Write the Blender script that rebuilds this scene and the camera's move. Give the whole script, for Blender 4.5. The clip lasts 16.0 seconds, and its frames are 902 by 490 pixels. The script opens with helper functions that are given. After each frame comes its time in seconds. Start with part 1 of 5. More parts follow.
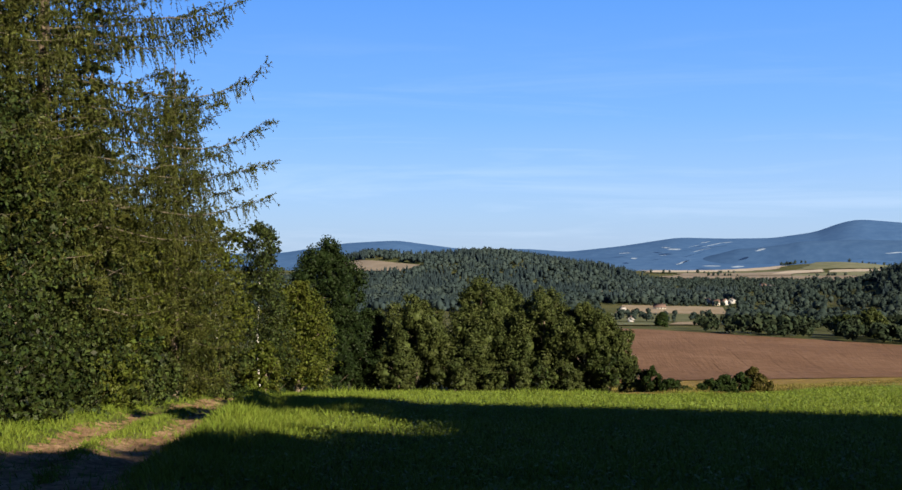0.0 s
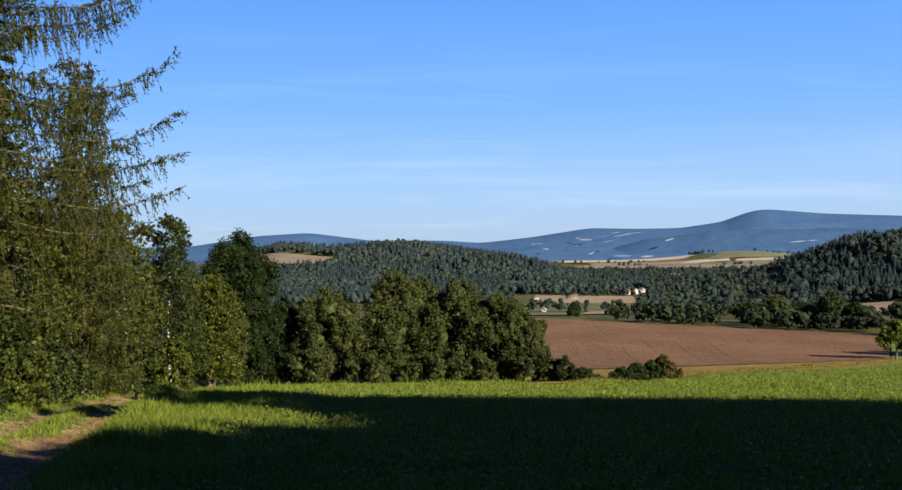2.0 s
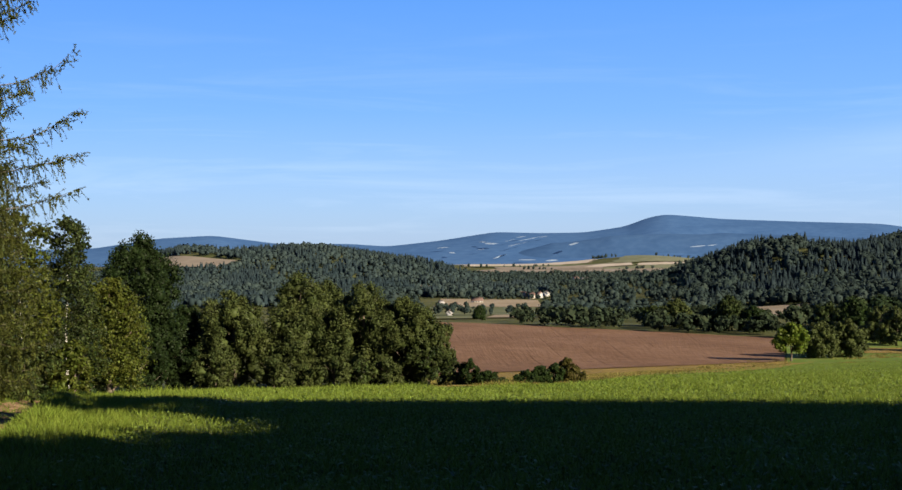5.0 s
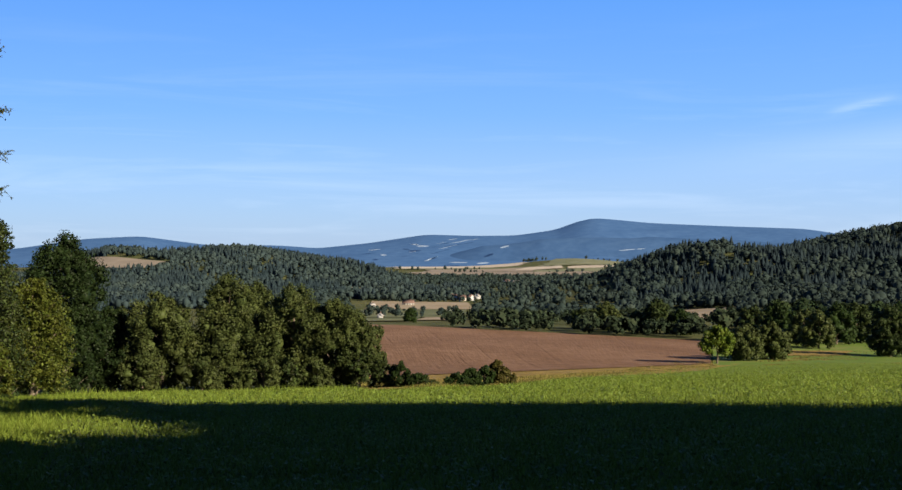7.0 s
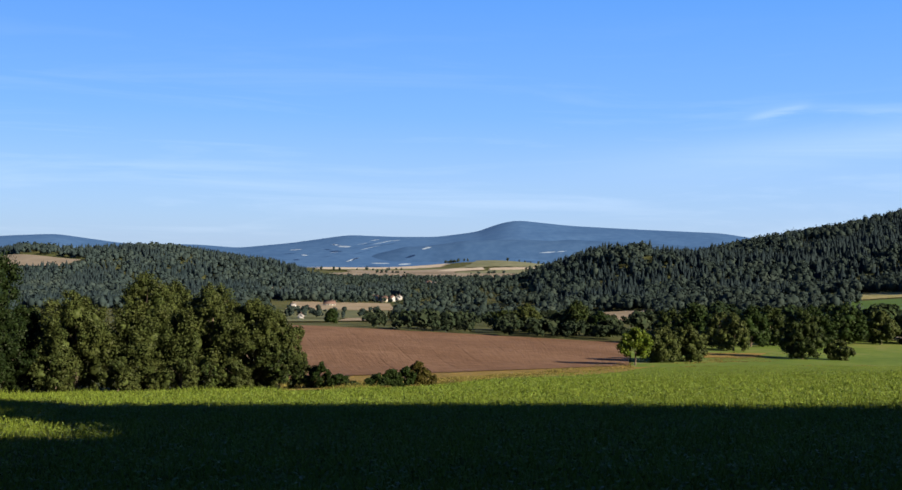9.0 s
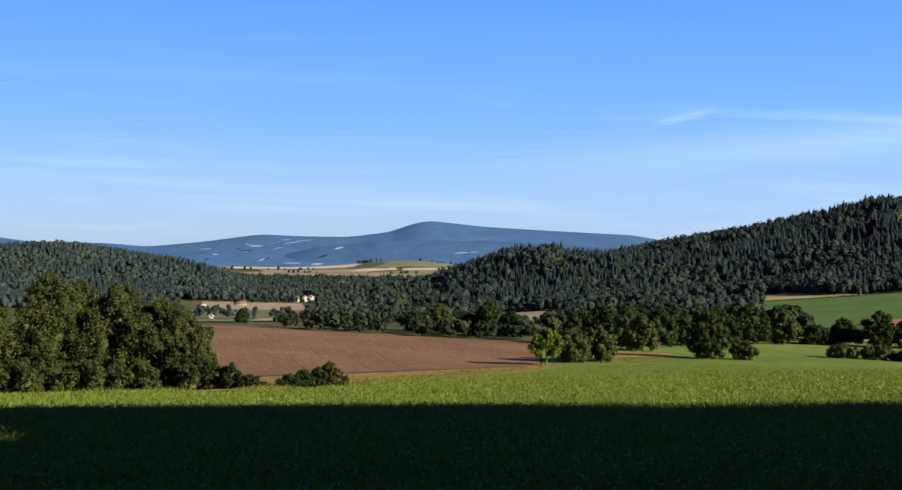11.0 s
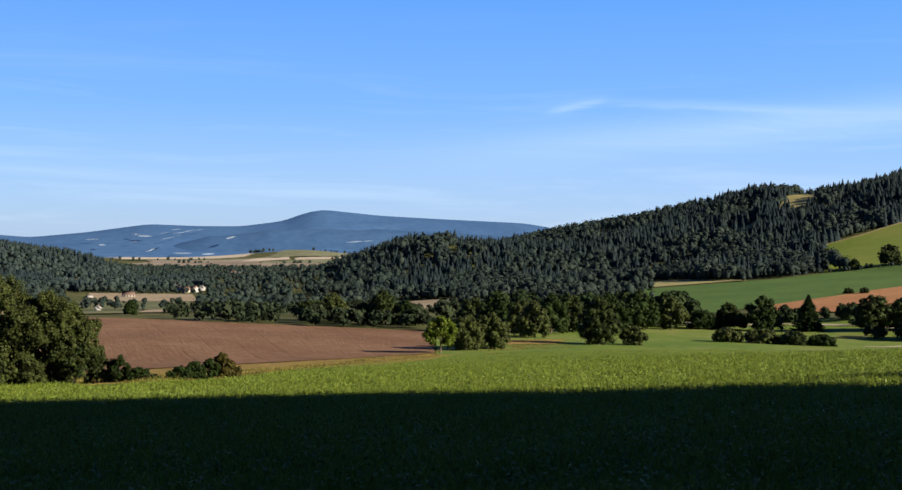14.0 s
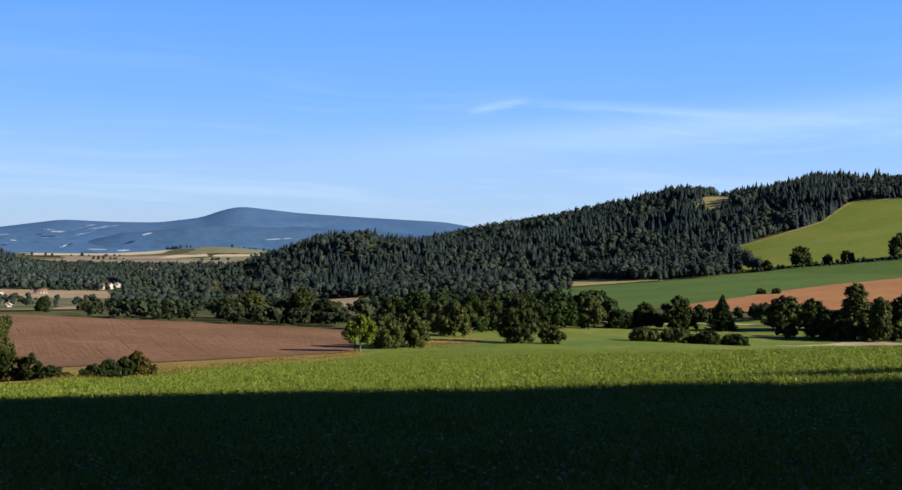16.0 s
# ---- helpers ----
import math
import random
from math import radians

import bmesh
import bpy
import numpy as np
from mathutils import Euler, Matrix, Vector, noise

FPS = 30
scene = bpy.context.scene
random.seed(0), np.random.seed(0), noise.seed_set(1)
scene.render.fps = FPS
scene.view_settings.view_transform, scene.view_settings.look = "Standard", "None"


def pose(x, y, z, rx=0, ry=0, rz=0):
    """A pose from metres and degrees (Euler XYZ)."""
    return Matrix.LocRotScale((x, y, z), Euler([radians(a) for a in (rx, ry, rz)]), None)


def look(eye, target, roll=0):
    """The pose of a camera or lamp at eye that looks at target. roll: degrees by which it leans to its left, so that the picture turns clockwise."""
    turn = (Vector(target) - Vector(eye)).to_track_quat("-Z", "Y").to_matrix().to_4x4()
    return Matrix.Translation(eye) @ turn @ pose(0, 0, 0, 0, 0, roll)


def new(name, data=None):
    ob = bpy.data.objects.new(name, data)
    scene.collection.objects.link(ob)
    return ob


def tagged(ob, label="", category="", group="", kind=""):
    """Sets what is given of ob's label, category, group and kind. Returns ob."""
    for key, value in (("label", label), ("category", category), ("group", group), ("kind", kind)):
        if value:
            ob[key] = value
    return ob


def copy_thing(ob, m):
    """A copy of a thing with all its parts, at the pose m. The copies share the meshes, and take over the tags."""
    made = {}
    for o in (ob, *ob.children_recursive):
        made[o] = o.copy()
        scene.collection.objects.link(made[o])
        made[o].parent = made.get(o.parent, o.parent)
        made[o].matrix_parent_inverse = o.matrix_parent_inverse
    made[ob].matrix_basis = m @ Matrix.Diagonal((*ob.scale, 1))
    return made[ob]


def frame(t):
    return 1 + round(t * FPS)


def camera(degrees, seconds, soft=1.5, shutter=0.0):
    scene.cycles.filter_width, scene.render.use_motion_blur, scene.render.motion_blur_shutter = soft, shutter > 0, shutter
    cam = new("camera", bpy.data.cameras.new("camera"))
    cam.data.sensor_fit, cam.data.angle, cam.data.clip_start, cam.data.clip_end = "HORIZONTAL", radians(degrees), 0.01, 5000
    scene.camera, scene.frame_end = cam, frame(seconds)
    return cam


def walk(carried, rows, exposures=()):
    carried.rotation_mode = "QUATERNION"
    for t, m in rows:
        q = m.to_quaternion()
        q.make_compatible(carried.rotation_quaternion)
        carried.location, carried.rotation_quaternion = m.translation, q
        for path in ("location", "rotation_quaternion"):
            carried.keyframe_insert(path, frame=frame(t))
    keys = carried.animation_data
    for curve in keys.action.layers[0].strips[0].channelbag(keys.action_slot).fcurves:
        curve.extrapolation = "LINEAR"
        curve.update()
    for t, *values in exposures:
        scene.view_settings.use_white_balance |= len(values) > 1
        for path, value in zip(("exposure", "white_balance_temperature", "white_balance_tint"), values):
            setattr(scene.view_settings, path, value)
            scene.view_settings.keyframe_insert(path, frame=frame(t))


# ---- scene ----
EYE = 1.6
cam = camera(42.9, 16.0)
# seconds, degrees turned to the right, pitch, lean
TURNS = [
    (0.0, 0.000, 0.000, 0.000),
    (0.5, 0.759, -0.009, 0.119),
    (1.0, 2.102, 0.015, 0.207),
    (1.5, 3.493, -0.143, 0.295),
    (2.0, 4.318, -0.425, 0.427),
    (2.5, 5.133, -0.525, 0.313),
    (3.0, 6.003, -0.510, 0.178),
    (5.5, 9.834, -0.189, 0.067),
    (6.0, 10.711, -0.114, -0.077),
    (6.5, 11.456, -0.114, -0.054),
    (7.0, 12.420, -0.151, -0.194),
    (7.5, 13.286, -0.110, -0.240),
    (8.0, 14.170, -0.097, -0.358),
    (8.5, 15.213, -0.052, -0.585),
    (11.0, 20.654, 0.023, -1.107),
    (11.5, 21.663, 0.256, -1.200),
    (12.0, 22.564, 0.247, -1.146),
    (12.5, 23.417, 0.161, -1.016),
    (13.0, 24.230, -0.010, -0.946),
    (13.5, 24.956, -0.279, -0.864),
    (14.0, 25.953, -0.453, -0.802),
    (14.5, 26.954, -0.504, -0.689),
    (15.0, 27.874, -0.514, -0.790),
    (15.5, 28.800, -0.450, -1.185),
    (16.0, 29.919, -0.452, -1.303),
]
walk(cam, [(t, pose(0, 0, EYE, 90 + pitch, lean, -turn)) for t, turn, pitch, lean in TURNS])

# ---- sky, sun ----
SUN_AZ, SUN_EL = 140.0, 24.0      # degrees to the right of the first view, degrees up
scene.view_settings.exposure = 1.45
world = bpy.data.worlds.new("sky")
scene.world = world
world.use_nodes = True
wt = world.node_tree
sky = wt.nodes.new("ShaderNodeTexSky")
sky.sky_type, sky.sun_disc = "NISHITA", False
sky.sun_elevation, sky.sun_rotation = radians(SUN_EL), radians(SUN_AZ)
sky.altitude, sky.air_density, sky.dust_density, sky.ozone_density = 300, 1.0, 0.3, 5.0
back = wt.nodes["Background"]
back.inputs["Strength"].default_value = 0.045


def wnode(kind, **inputs):
    node = wt.nodes.new(kind)
    for key, value in inputs.items():
        node.inputs[key.replace("_", " ")].default_value = value
    return node


# the clear sky, slightly cooled, with thin streaks of cirrus low down
cool = wnode("ShaderNodeMix")
cool.data_type, cool.blend_type = "RGBA", "MULTIPLY"
cool.inputs[0].default_value = 1.0
cool.inputs[7].default_value = (0.70, 0.945, 1.46, 1)
wt.links.new(sky.outputs[0], cool.inputs[6])
wco = wnode("ShaderNodeTexCoord")
wmap = wnode("ShaderNodeMapping")
wmap.inputs["Scale"].default_value = (2.2, 2.2, 26.0)
wmap.inputs["Rotation"].default_value = (0.0, 0.05, 0.3)
wt.links.new(wco.outputs["Generated"], wmap.inputs["Vector"])
wisp = wnode("ShaderNodeTexNoise", Scale=1.6, Detail=7.0, Roughness=0.62, Distortion=0.7)
wt.links.new(wmap.outputs[0], wisp.inputs["Vector"])
wr = wnode("ShaderNodeMapRange")
wr.inputs["From Min"].default_value, wr.inputs["From Max"].default_value = 0.5, 0.85
wr.inputs["To Max"].default_value = 0.2
wt.links.new(wisp.outputs[0], wr.inputs["Value"])
split = wnode("ShaderNodeSeparateXYZ")
wt.links.new(wco.outputs["Generated"], split.inputs[0])
fade = wnode("ShaderNodeMapRange")
fade.inputs["From Min"].default_value, fade.inputs["From Max"].default_value = 0.2, 0.04
wt.links.new(split.outputs["Z"], fade.inputs["Value"])
thin = wnode("ShaderNodeMath")
thin.operation = "MULTIPLY"
wt.links.new(wr.outputs[0], thin.inputs[0])
wt.links.new(fade.outputs[0], thin.inputs[1])
# one thin streak of high cloud over the hillside, with a paler veil below it
across = wnode("ShaderNodeVectorMath")
across.operation = "DOT_PRODUCT"
across.inputs[1].default_value = (math.cos(radians(38)), -math.sin(radians(38)), 0)
wt.links.new(wco.outputs["Generated"], across.inputs[0])


def wmath(op, a, b=0.0, c=0.0):
    node = wnode("ShaderNodeMath")
    node.operation = op
    for slot, v in enumerate((a, b, c)):
        if isinstance(v, (int, float)):
            node.inputs[slot].default_value = v
        else:
            wt.links.new(v, node.inputs[slot])
    return node.outputs[0]


def streak(along0, along1, z0, slope, width, amount):
    """Soft band of cloud between two bearings."""
    u = across.outputs["Value"]
    off = wmath("SUBTRACT", split.outputs["Z"], wmath("MULTIPLY_ADD", u, slope, z0))
    off = wmath("ADD", off, wmath("MULTIPLY_ADD", wisp.outputs[0], 0.02, -0.01))
    band = wmath("POWER", 2.718, wmath("MULTIPLY", wmath("POWER", wmath("DIVIDE", off, width), 2.0), -1.0))
    mid, half = (along0 + along1) / 2, (along1 - along0) / 2
    ends = wmath("POWER", 2.718, wmath("MULTIPLY", wmath("POWER", wmath("ABSOLUTE", wmath("DIVIDE", wmath("SUBTRACT", u, mid), half)), 4.0), -1.0))
    return wmath("MULTIPLY", wmath("MULTIPLY", band, ends), wmath("MULTIPLY", wisp.outputs[0], amount * 2))


cloud = wmath("ADD", streak(-0.125, -0.08, 0.135, 0.2, 0.0035, 0.12), streak(-0.085, 0.11, 0.1135, -0.05, 0.0032, 0.08))
cloud = wmath("ADD", cloud, streak(-0.2, 0.5, 0.088, 0.09, 0.017, 0.16))
cirrus = wnode("ShaderNodeMix")
cirrus.data_type = "RGBA"
cirrus.inputs[7].default_value = (9.0, 10.0, 11.5, 1)
wt.links.new(wmath("ADD", thin.outputs[0], cloud), cirrus.inputs[0])
veil = wnode("ShaderNodeValToRGB")
stops = veil.color_ramp.elements
stops[0].position, stops[0].color = 0.0, (0.39, 0.505, 0.70, 1)
stops[1].position, stops[1].color = 1.0, (0.005, 0.021, 0.085, 1)
for at, c in ((0.05, (0.325, 0.48, 0.73)), (0.11, (0.19, 0.4, 0.78)), (0.22, (0.095, 0.31, 0.82)), (0.32, (0.036, 0.135, 0.43)), (0.5, (0.013, 0.052, 0.19))):
    stops.new(at).color = (*c, 1)
wt.links.new(split.outputs["Z"], veil.inputs[0])
scale = wnode("ShaderNodeVectorMath")
scale.operation = "SCALE"
scale.inputs["Scale"].default_value = 10.0
wt.links.new(veil.outputs[0], scale.inputs[0])
sunward = wnode("ShaderNodeMath")
sunward.operation, sunward.inputs[1].default_value, sunward.inputs[2].default_value = "MULTIPLY_ADD", 3.0, 9.7
wt.links.new(split.outputs["X"], sunward.inputs[0])
wt.links.new(sunward.outputs[0], scale.inputs["Scale"])
hazy = wnode("ShaderNodeMix")
hazy.data_type = "RGBA"
hazy.inputs[0].default_value = 0.65
upper = wnode("ShaderNodeMapRange")
upper.inputs["From Min"].default_value, upper.inputs["From Max"].default_value = 0.24, 0.42
upper.inputs["To Min"].default_value, upper.inputs["To Max"].default_value = 0.65, 0.95
wt.links.new(split.outputs["Z"], upper.inputs["Value"])
wt.links.new(upper.outputs[0], hazy.inputs[0])
wt.links.new(cool.outputs[2], hazy.inputs[6])
wt.links.new(scale.outputs[0], hazy.inputs[7])
wt.links.new(hazy.outputs[2], cirrus.inputs[6])
wt.links.new(cirrus.outputs[2], back.inputs["Color"])
sun = new("sun", bpy.data.lights.new("sun", "SUN"))
sun.data.energy, sun.data.angle, sun.data.color = 5.0, radians(0.53), (1.0, 0.86, 0.64)
_a, _e = radians(SUN_AZ), radians(SUN_EL)
sun.matrix_world = look((0, 0, 60), Vector((0, 0, 60)) - Vector((math.sin(_a) * math.cos(_e), math.cos(_a) * math.cos(_e), math.sin(_e))))


# ---- materials ----
def material(name, colours, scale=1.0, rough=0.8, bump_h=0.0, bump_scale=20.0, island=0.0, per_object=0.0, translucent=0.0, detail=6.0, gloss=0.06, stretch=(1, 1, 1)):
    """Two or three colours mixed by noise at two scales, with relief; island and per_object vary the value piece by piece."""
    m = bpy.data.materials.new(name)
    m.use_nodes = True
    t = m.node_tree
    n, k = t.nodes, t.links
    bsdf = n["Principled BSDF"]
    co = n.new("ShaderNodeTexCoord")
    mp = n.new("ShaderNodeMapping")
    mp.inputs["Scale"].default_value = stretch
    k.new(co.outputs["Object"], mp.inputs["Vector"])
    big, fine = n.new("ShaderNodeTexNoise"), n.new("ShaderNodeTexNoise")
    for node, s in ((big, scale), (fine, scale * 9.3)):
        node.inputs["Scale"].default_value, node.inputs["Detail"].default_value = s, detail
        k.new(mp.outputs[0], node.inputs["Vector"])
    add = n.new("ShaderNodeMath")
    add.operation = "ADD"
    half = n.new("ShaderNodeMath")
    half.operation, half.inputs[1].default_value = "MULTIPLY", 0.5
    k.new(big.outputs[0], add.inputs[0])
    k.new(fine.outputs[0], add.inputs[1])
    k.new(add.outputs[0], half.inputs[0])
    ramp = n.new("ShaderNodeValToRGB")
    e = ramp.color_ramp.elements
    e[0].position, e[1].position = 0.36, 0.64
    e[0].color, e[1].color = (*colours[0], 1), (*colours[-1], 1)
    for i, c in enumerate(colours[1:-1]):
        e.new(0.36 + 0.28 * (i + 1) / (len(colours) - 1)).color = (*c, 1)
    k.new(half.outputs[0], ramp.inputs[0])
    colour = ramp.outputs[0]
    for amount, kind, out in ((island, "ShaderNodeNewGeometry", "Random Per Island"), (per_object, "ShaderNodeObjectInfo", "Random")):
        if amount:
            src = n.new(kind)
            rng = n.new("ShaderNodeMapRange")
            rng.inputs["To Min"].default_value, rng.inputs["To Max"].default_value = 1 - amount, 1 + amount
            k.new(src.outputs[out], rng.inputs["Value"])
            hsv = n.new("ShaderNodeHueSaturation")
            hue = n.new("ShaderNodeMapRange")
            hue.inputs["To Min"].default_value, hue.inputs["To Max"].default_value = 0.5 - 0.03 * amount, 0.5 + 0.03 * amount
            k.new(src.outputs[out], hue.inputs["Value"])
            k.new(hue.outputs[0], hsv.inputs["Hue"])
            k.new(rng.outputs[0], hsv.inputs["Value"])
            k.new(colour, hsv.inputs["Color"])
            colour = hsv.outputs[0]
    k.new(colour, bsdf.inputs["Base Color"])
    bsdf.inputs["Roughness"].default_value = rough
    bsdf.inputs["Specular IOR Level"].default_value = gloss
    if bump_h:
        bn, bp = n.new("ShaderNodeTexNoise"), n.new("ShaderNodeBump")
        bn.inputs["Scale"].default_value, bn.inputs["Detail"].default_value = bump_scale, 5
        bp.inputs["Distance"].default_value = bump_h
        k.new(mp.outputs[0], bn.inputs["Vector"])
        k.new(bn.outputs[0], bp.inputs["Height"])
        k.new(bp.outputs[0], bsdf.inputs["Normal"])
    if translucent:
        tr, mix = n.new("ShaderNodeBsdfTranslucent"), n.new("ShaderNodeMixShader")
        mix.inputs[0].default_value = translucent
        k.new(colour, tr.inputs["Color"])
        k.new(bsdf.outputs[0], mix.inputs[1])
        k.new(tr.outputs[0], mix.inputs[2])
        k.new(mix.outputs[0], n["Material Output"].inputs["Surface"])
    return m


def leaf_mat(name, a, b, island=0.35, translucent=0.3, gloss=0.1):
    return material(name, (a, b), scale=0.5, rough=0.5, island=island, translucent=translucent, detail=3, gloss=gloss)


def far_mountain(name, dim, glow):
    """Wooded slopes, with distance haze put into blue base colour and faint glow."""
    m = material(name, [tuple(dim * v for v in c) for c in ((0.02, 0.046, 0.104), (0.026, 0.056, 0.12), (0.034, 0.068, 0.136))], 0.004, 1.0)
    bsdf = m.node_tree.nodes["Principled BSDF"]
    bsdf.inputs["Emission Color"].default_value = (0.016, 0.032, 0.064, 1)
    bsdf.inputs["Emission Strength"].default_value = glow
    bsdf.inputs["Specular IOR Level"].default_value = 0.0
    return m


M_GROUND = material("pasture", ((0.04, 0.05, 0.018), (0.06, 0.066, 0.026), (0.1, 0.09, 0.04)), 0.02, 0.95, 0.15, 3)
M_CROP = material("clover_crop", ((0.064, 0.096, 0.016), (0.088, 0.126, 0.021), (0.112, 0.15, 0.028)), 0.12, 0.9, 0.07, 6, gloss=0.03)
M_BLADE = leaf_mat("crop_blades", (0.086, 0.126, 0.017), (0.14, 0.18, 0.027), 0.35, 0.35, 0.08)
M_CLOVER = leaf_mat("clover_leaf", (0.08, 0.118, 0.019), (0.14, 0.178, 0.036), 0.45, 0.3, 0.1)
M_DRYBLADE = leaf_mat("dry_blades", (0.085, 0.078, 0.02), (0.18, 0.145, 0.042), 0.4, 0.3)
M_DRY = material("dry_grass", ((0.13, 0.095, 0.03), (0.21, 0.145, 0.045), (0.14, 0.11, 0.036)), 0.15, 0.95, 0.2, 4)
M_SOIL = material("ploughed_soil", ((0.103, 0.058, 0.034), (0.134, 0.077, 0.046), (0.165, 0.1, 0.064)), 0.06, 0.95, 0.14, 1.6, stretch=(1, 0.35, 1))
M_ORANGE = material("bare_red_soil", ((0.2, 0.1, 0.048), (0.245, 0.125, 0.06), (0.29, 0.155, 0.075)), 0.03, 0.95)
M_GREENF = material("green_crop_field", ((0.045, 0.085, 0.022), (0.056, 0.1, 0.026), (0.07, 0.118, 0.03)), 0.03, 0.95)
M_UPPER = material("hill_meadow_grass", ((0.1, 0.14, 0.02), (0.125, 0.165, 0.028), (0.16, 0.175, 0.045)), 0.02, 0.95)
M_VALLEY = material("valley_meadow_grass", ((0.06, 0.1, 0.016), (0.088, 0.13, 0.024), (0.14, 0.145, 0.05)), 0.03, 0.95)
M_STUBBLE = material("stubble", ((0.17, 0.135, 0.09), (0.21, 0.17, 0.12), (0.25, 0.21, 0.16)), 0.02, 0.95)
M_STREAM = material("stream_tree_foliage", ((0.006, 0.013, 0.006), (0.014, 0.024, 0.009), (0.03, 0.042, 0.015)), 0.12, 0.8, 0.6, 1.6, island=0.3, detail=6)
# far fields: next three base colours paled and greyed for distance haze
M_SOILPALE = material("haze_paled_soil", ((0.16, 0.135, 0.11), (0.19, 0.16, 0.13), (0.22, 0.19, 0.155)), 0.006, 0.95)
M_PALE = material("haze_paled_stubble", ((0.27, 0.235, 0.19), (0.33, 0.285, 0.235), (0.38, 0.34, 0.29)), 0.006, 0.95)
M_PLATEAU = material("haze_greyed_meadow", ((0.1, 0.11, 0.066), (0.13, 0.137, 0.085), (0.165, 0.163, 0.112)), 0.006, 0.95)
M_PASTURE = material("dull_pasture", ((0.06, 0.07, 0.035), (0.085, 0.095, 0.05), (0.12, 0.12, 0.065)), 0.02, 0.95)
M_PALEGRASS = material("pale_tall_grass", ((0.16, 0.16, 0.06), (0.22, 0.2, 0.09), (0.3, 0.26, 0.15)), 0.2, 0.95)
M_HAY = material("cut_hay", ((0.2, 0.17, 0.12), (0.26, 0.225, 0.17), (0.33, 0.29, 0.23)), 0.1, 0.95)
M_VERGE = material("verge_sod", ((0.045, 0.05, 0.014), (0.07, 0.085, 0.02), (0.105, 0.1, 0.035)), 0.5, 0.95, 0.08, 6)
M_DIRT = material("track_dirt", ((0.12, 0.072, 0.04), (0.22, 0.14, 0.08), (0.33, 0.23, 0.145)), 0.9, 0.95, 0.08, 7)
M_BARK = material("bark", ((0.06, 0.045, 0.035), (0.1, 0.08, 0.06), (0.15, 0.12, 0.1)), 2.0, 0.95, 0.03, 14, stretch=(1, 1, 0.3))
M_LIMB = material("pale_larch_limb", ((0.06, 0.052, 0.04), (0.1, 0.085, 0.066), (0.16, 0.135, 0.11)), 3.0, 0.9, 0.01, 20)
M_BIRCH = material("birch_bark", ((0.1, 0.09, 0.08), (0.5, 0.48, 0.45), (0.6, 0.58, 0.55)), 1.2, 0.8, stretch=(1, 1, 4))
M_LEAF = leaf_mat("hazel_leaves", (0.009, 0.017, 0.006), (0.044, 0.055, 0.014), 0.75, 0.25)
# hazel leaves again, darkened to paint in the shade on the nearest trees
M_HAZEL_SHADED = leaf_mat("shaded_hazel_leaves", (0.006, 0.012, 0.004), (0.032, 0.042, 0.01), 0.75, 0.2)
M_LEAF_Y = leaf_mat("yellowing_leaves", (0.028, 0.04, 0.006), (0.066, 0.073, 0.012), 0.55, 0.25)
M_LIME = leaf_mat("lime_green_leaves", (0.045, 0.074, 0.007), (0.08, 0.105, 0.012), 0.4, 0.3)
M_LEAF_M = leaf_mat("grey_green_leaves", (0.013, 0.022, 0.007), (0.033, 0.044, 0.014), 0.3, 0.2, 0.05)
# a dark species, darkened further for the shaded gap beside the willows
M_ALDER = leaf_mat("shade_darkened_alder_leaves", (0.006, 0.012, 0.004), (0.015, 0.024, 0.007), 0.3, 0.08, 0.05)
M_RUST = leaf_mat("rusty_leaves", (0.03, 0.032, 0.008), (0.062, 0.052, 0.014), 0.4, 0.2, 0.05)
M_LEAF_D = leaf_mat("dark_leaves", (0.01, 0.02, 0.006), (0.022, 0.035, 0.009), 0.25, 0.2, 0.05)
M_WILLOW = leaf_mat("willow_leaves", (0.022, 0.032, 0.01), (0.05, 0.06, 0.018), 0.35, 0.16, 0.06)
M_LARCH = leaf_mat("larch_needles", (0.026, 0.033, 0.008), (0.055, 0.06, 0.013), 0.5, 0.2)
M_SPRUCE = leaf_mat("spruce_needles", (0.018, 0.035, 0.012), (0.03, 0.05, 0.016), 0.3, 0.1)
# hillside and valley woods: a slight blue haze is tinted into the foliage colours
M_FAR_CON = material("haze_tinted_spruce", ((0.0095, 0.0165, 0.021), (0.012, 0.02, 0.0235), (0.016, 0.024, 0.0255)), 0.015, 0.8, island=0.12, detail=4)
M_FAR_BROAD = material("haze_tinted_broadleaf", ((0.012, 0.02, 0.019), (0.0175, 0.027, 0.0245), (0.027, 0.037, 0.031)), 0.02, 0.8, island=0.14, detail=4)
# woods across the valley: paler, bluer foliage colours with distance haze painted in
M_HILL_BROAD = material("haze_tinted_hill_wood", ((0.017, 0.027, 0.029), (0.022, 0.034, 0.034), (0.031, 0.043, 0.039)), 0.012, 0.8, island=0.16, detail=4)
M_HILL_CON = material("haze_tinted_hill_spruce", ((0.0125, 0.0215, 0.026), (0.016, 0.026, 0.03), (0.021, 0.031, 0.033)), 0.012, 0.8, island=0.12, detail=4)
M_EDGE = material("field_edge_foliage", ((0.009, 0.0155, 0.009), (0.0155, 0.0235, 0.0125), (0.027, 0.034, 0.018)), 0.1, 0.8, island=0.3, detail=5)
M_MOUNT = far_mountain("haze_blue_far_forest", 1.12, 0.72)
# nearer ridge: less of the painted haze, so a darker blue and weaker glow
M_RIDGE = far_mountain("haze_blue_ridge_forest", 0.95, 0.58)
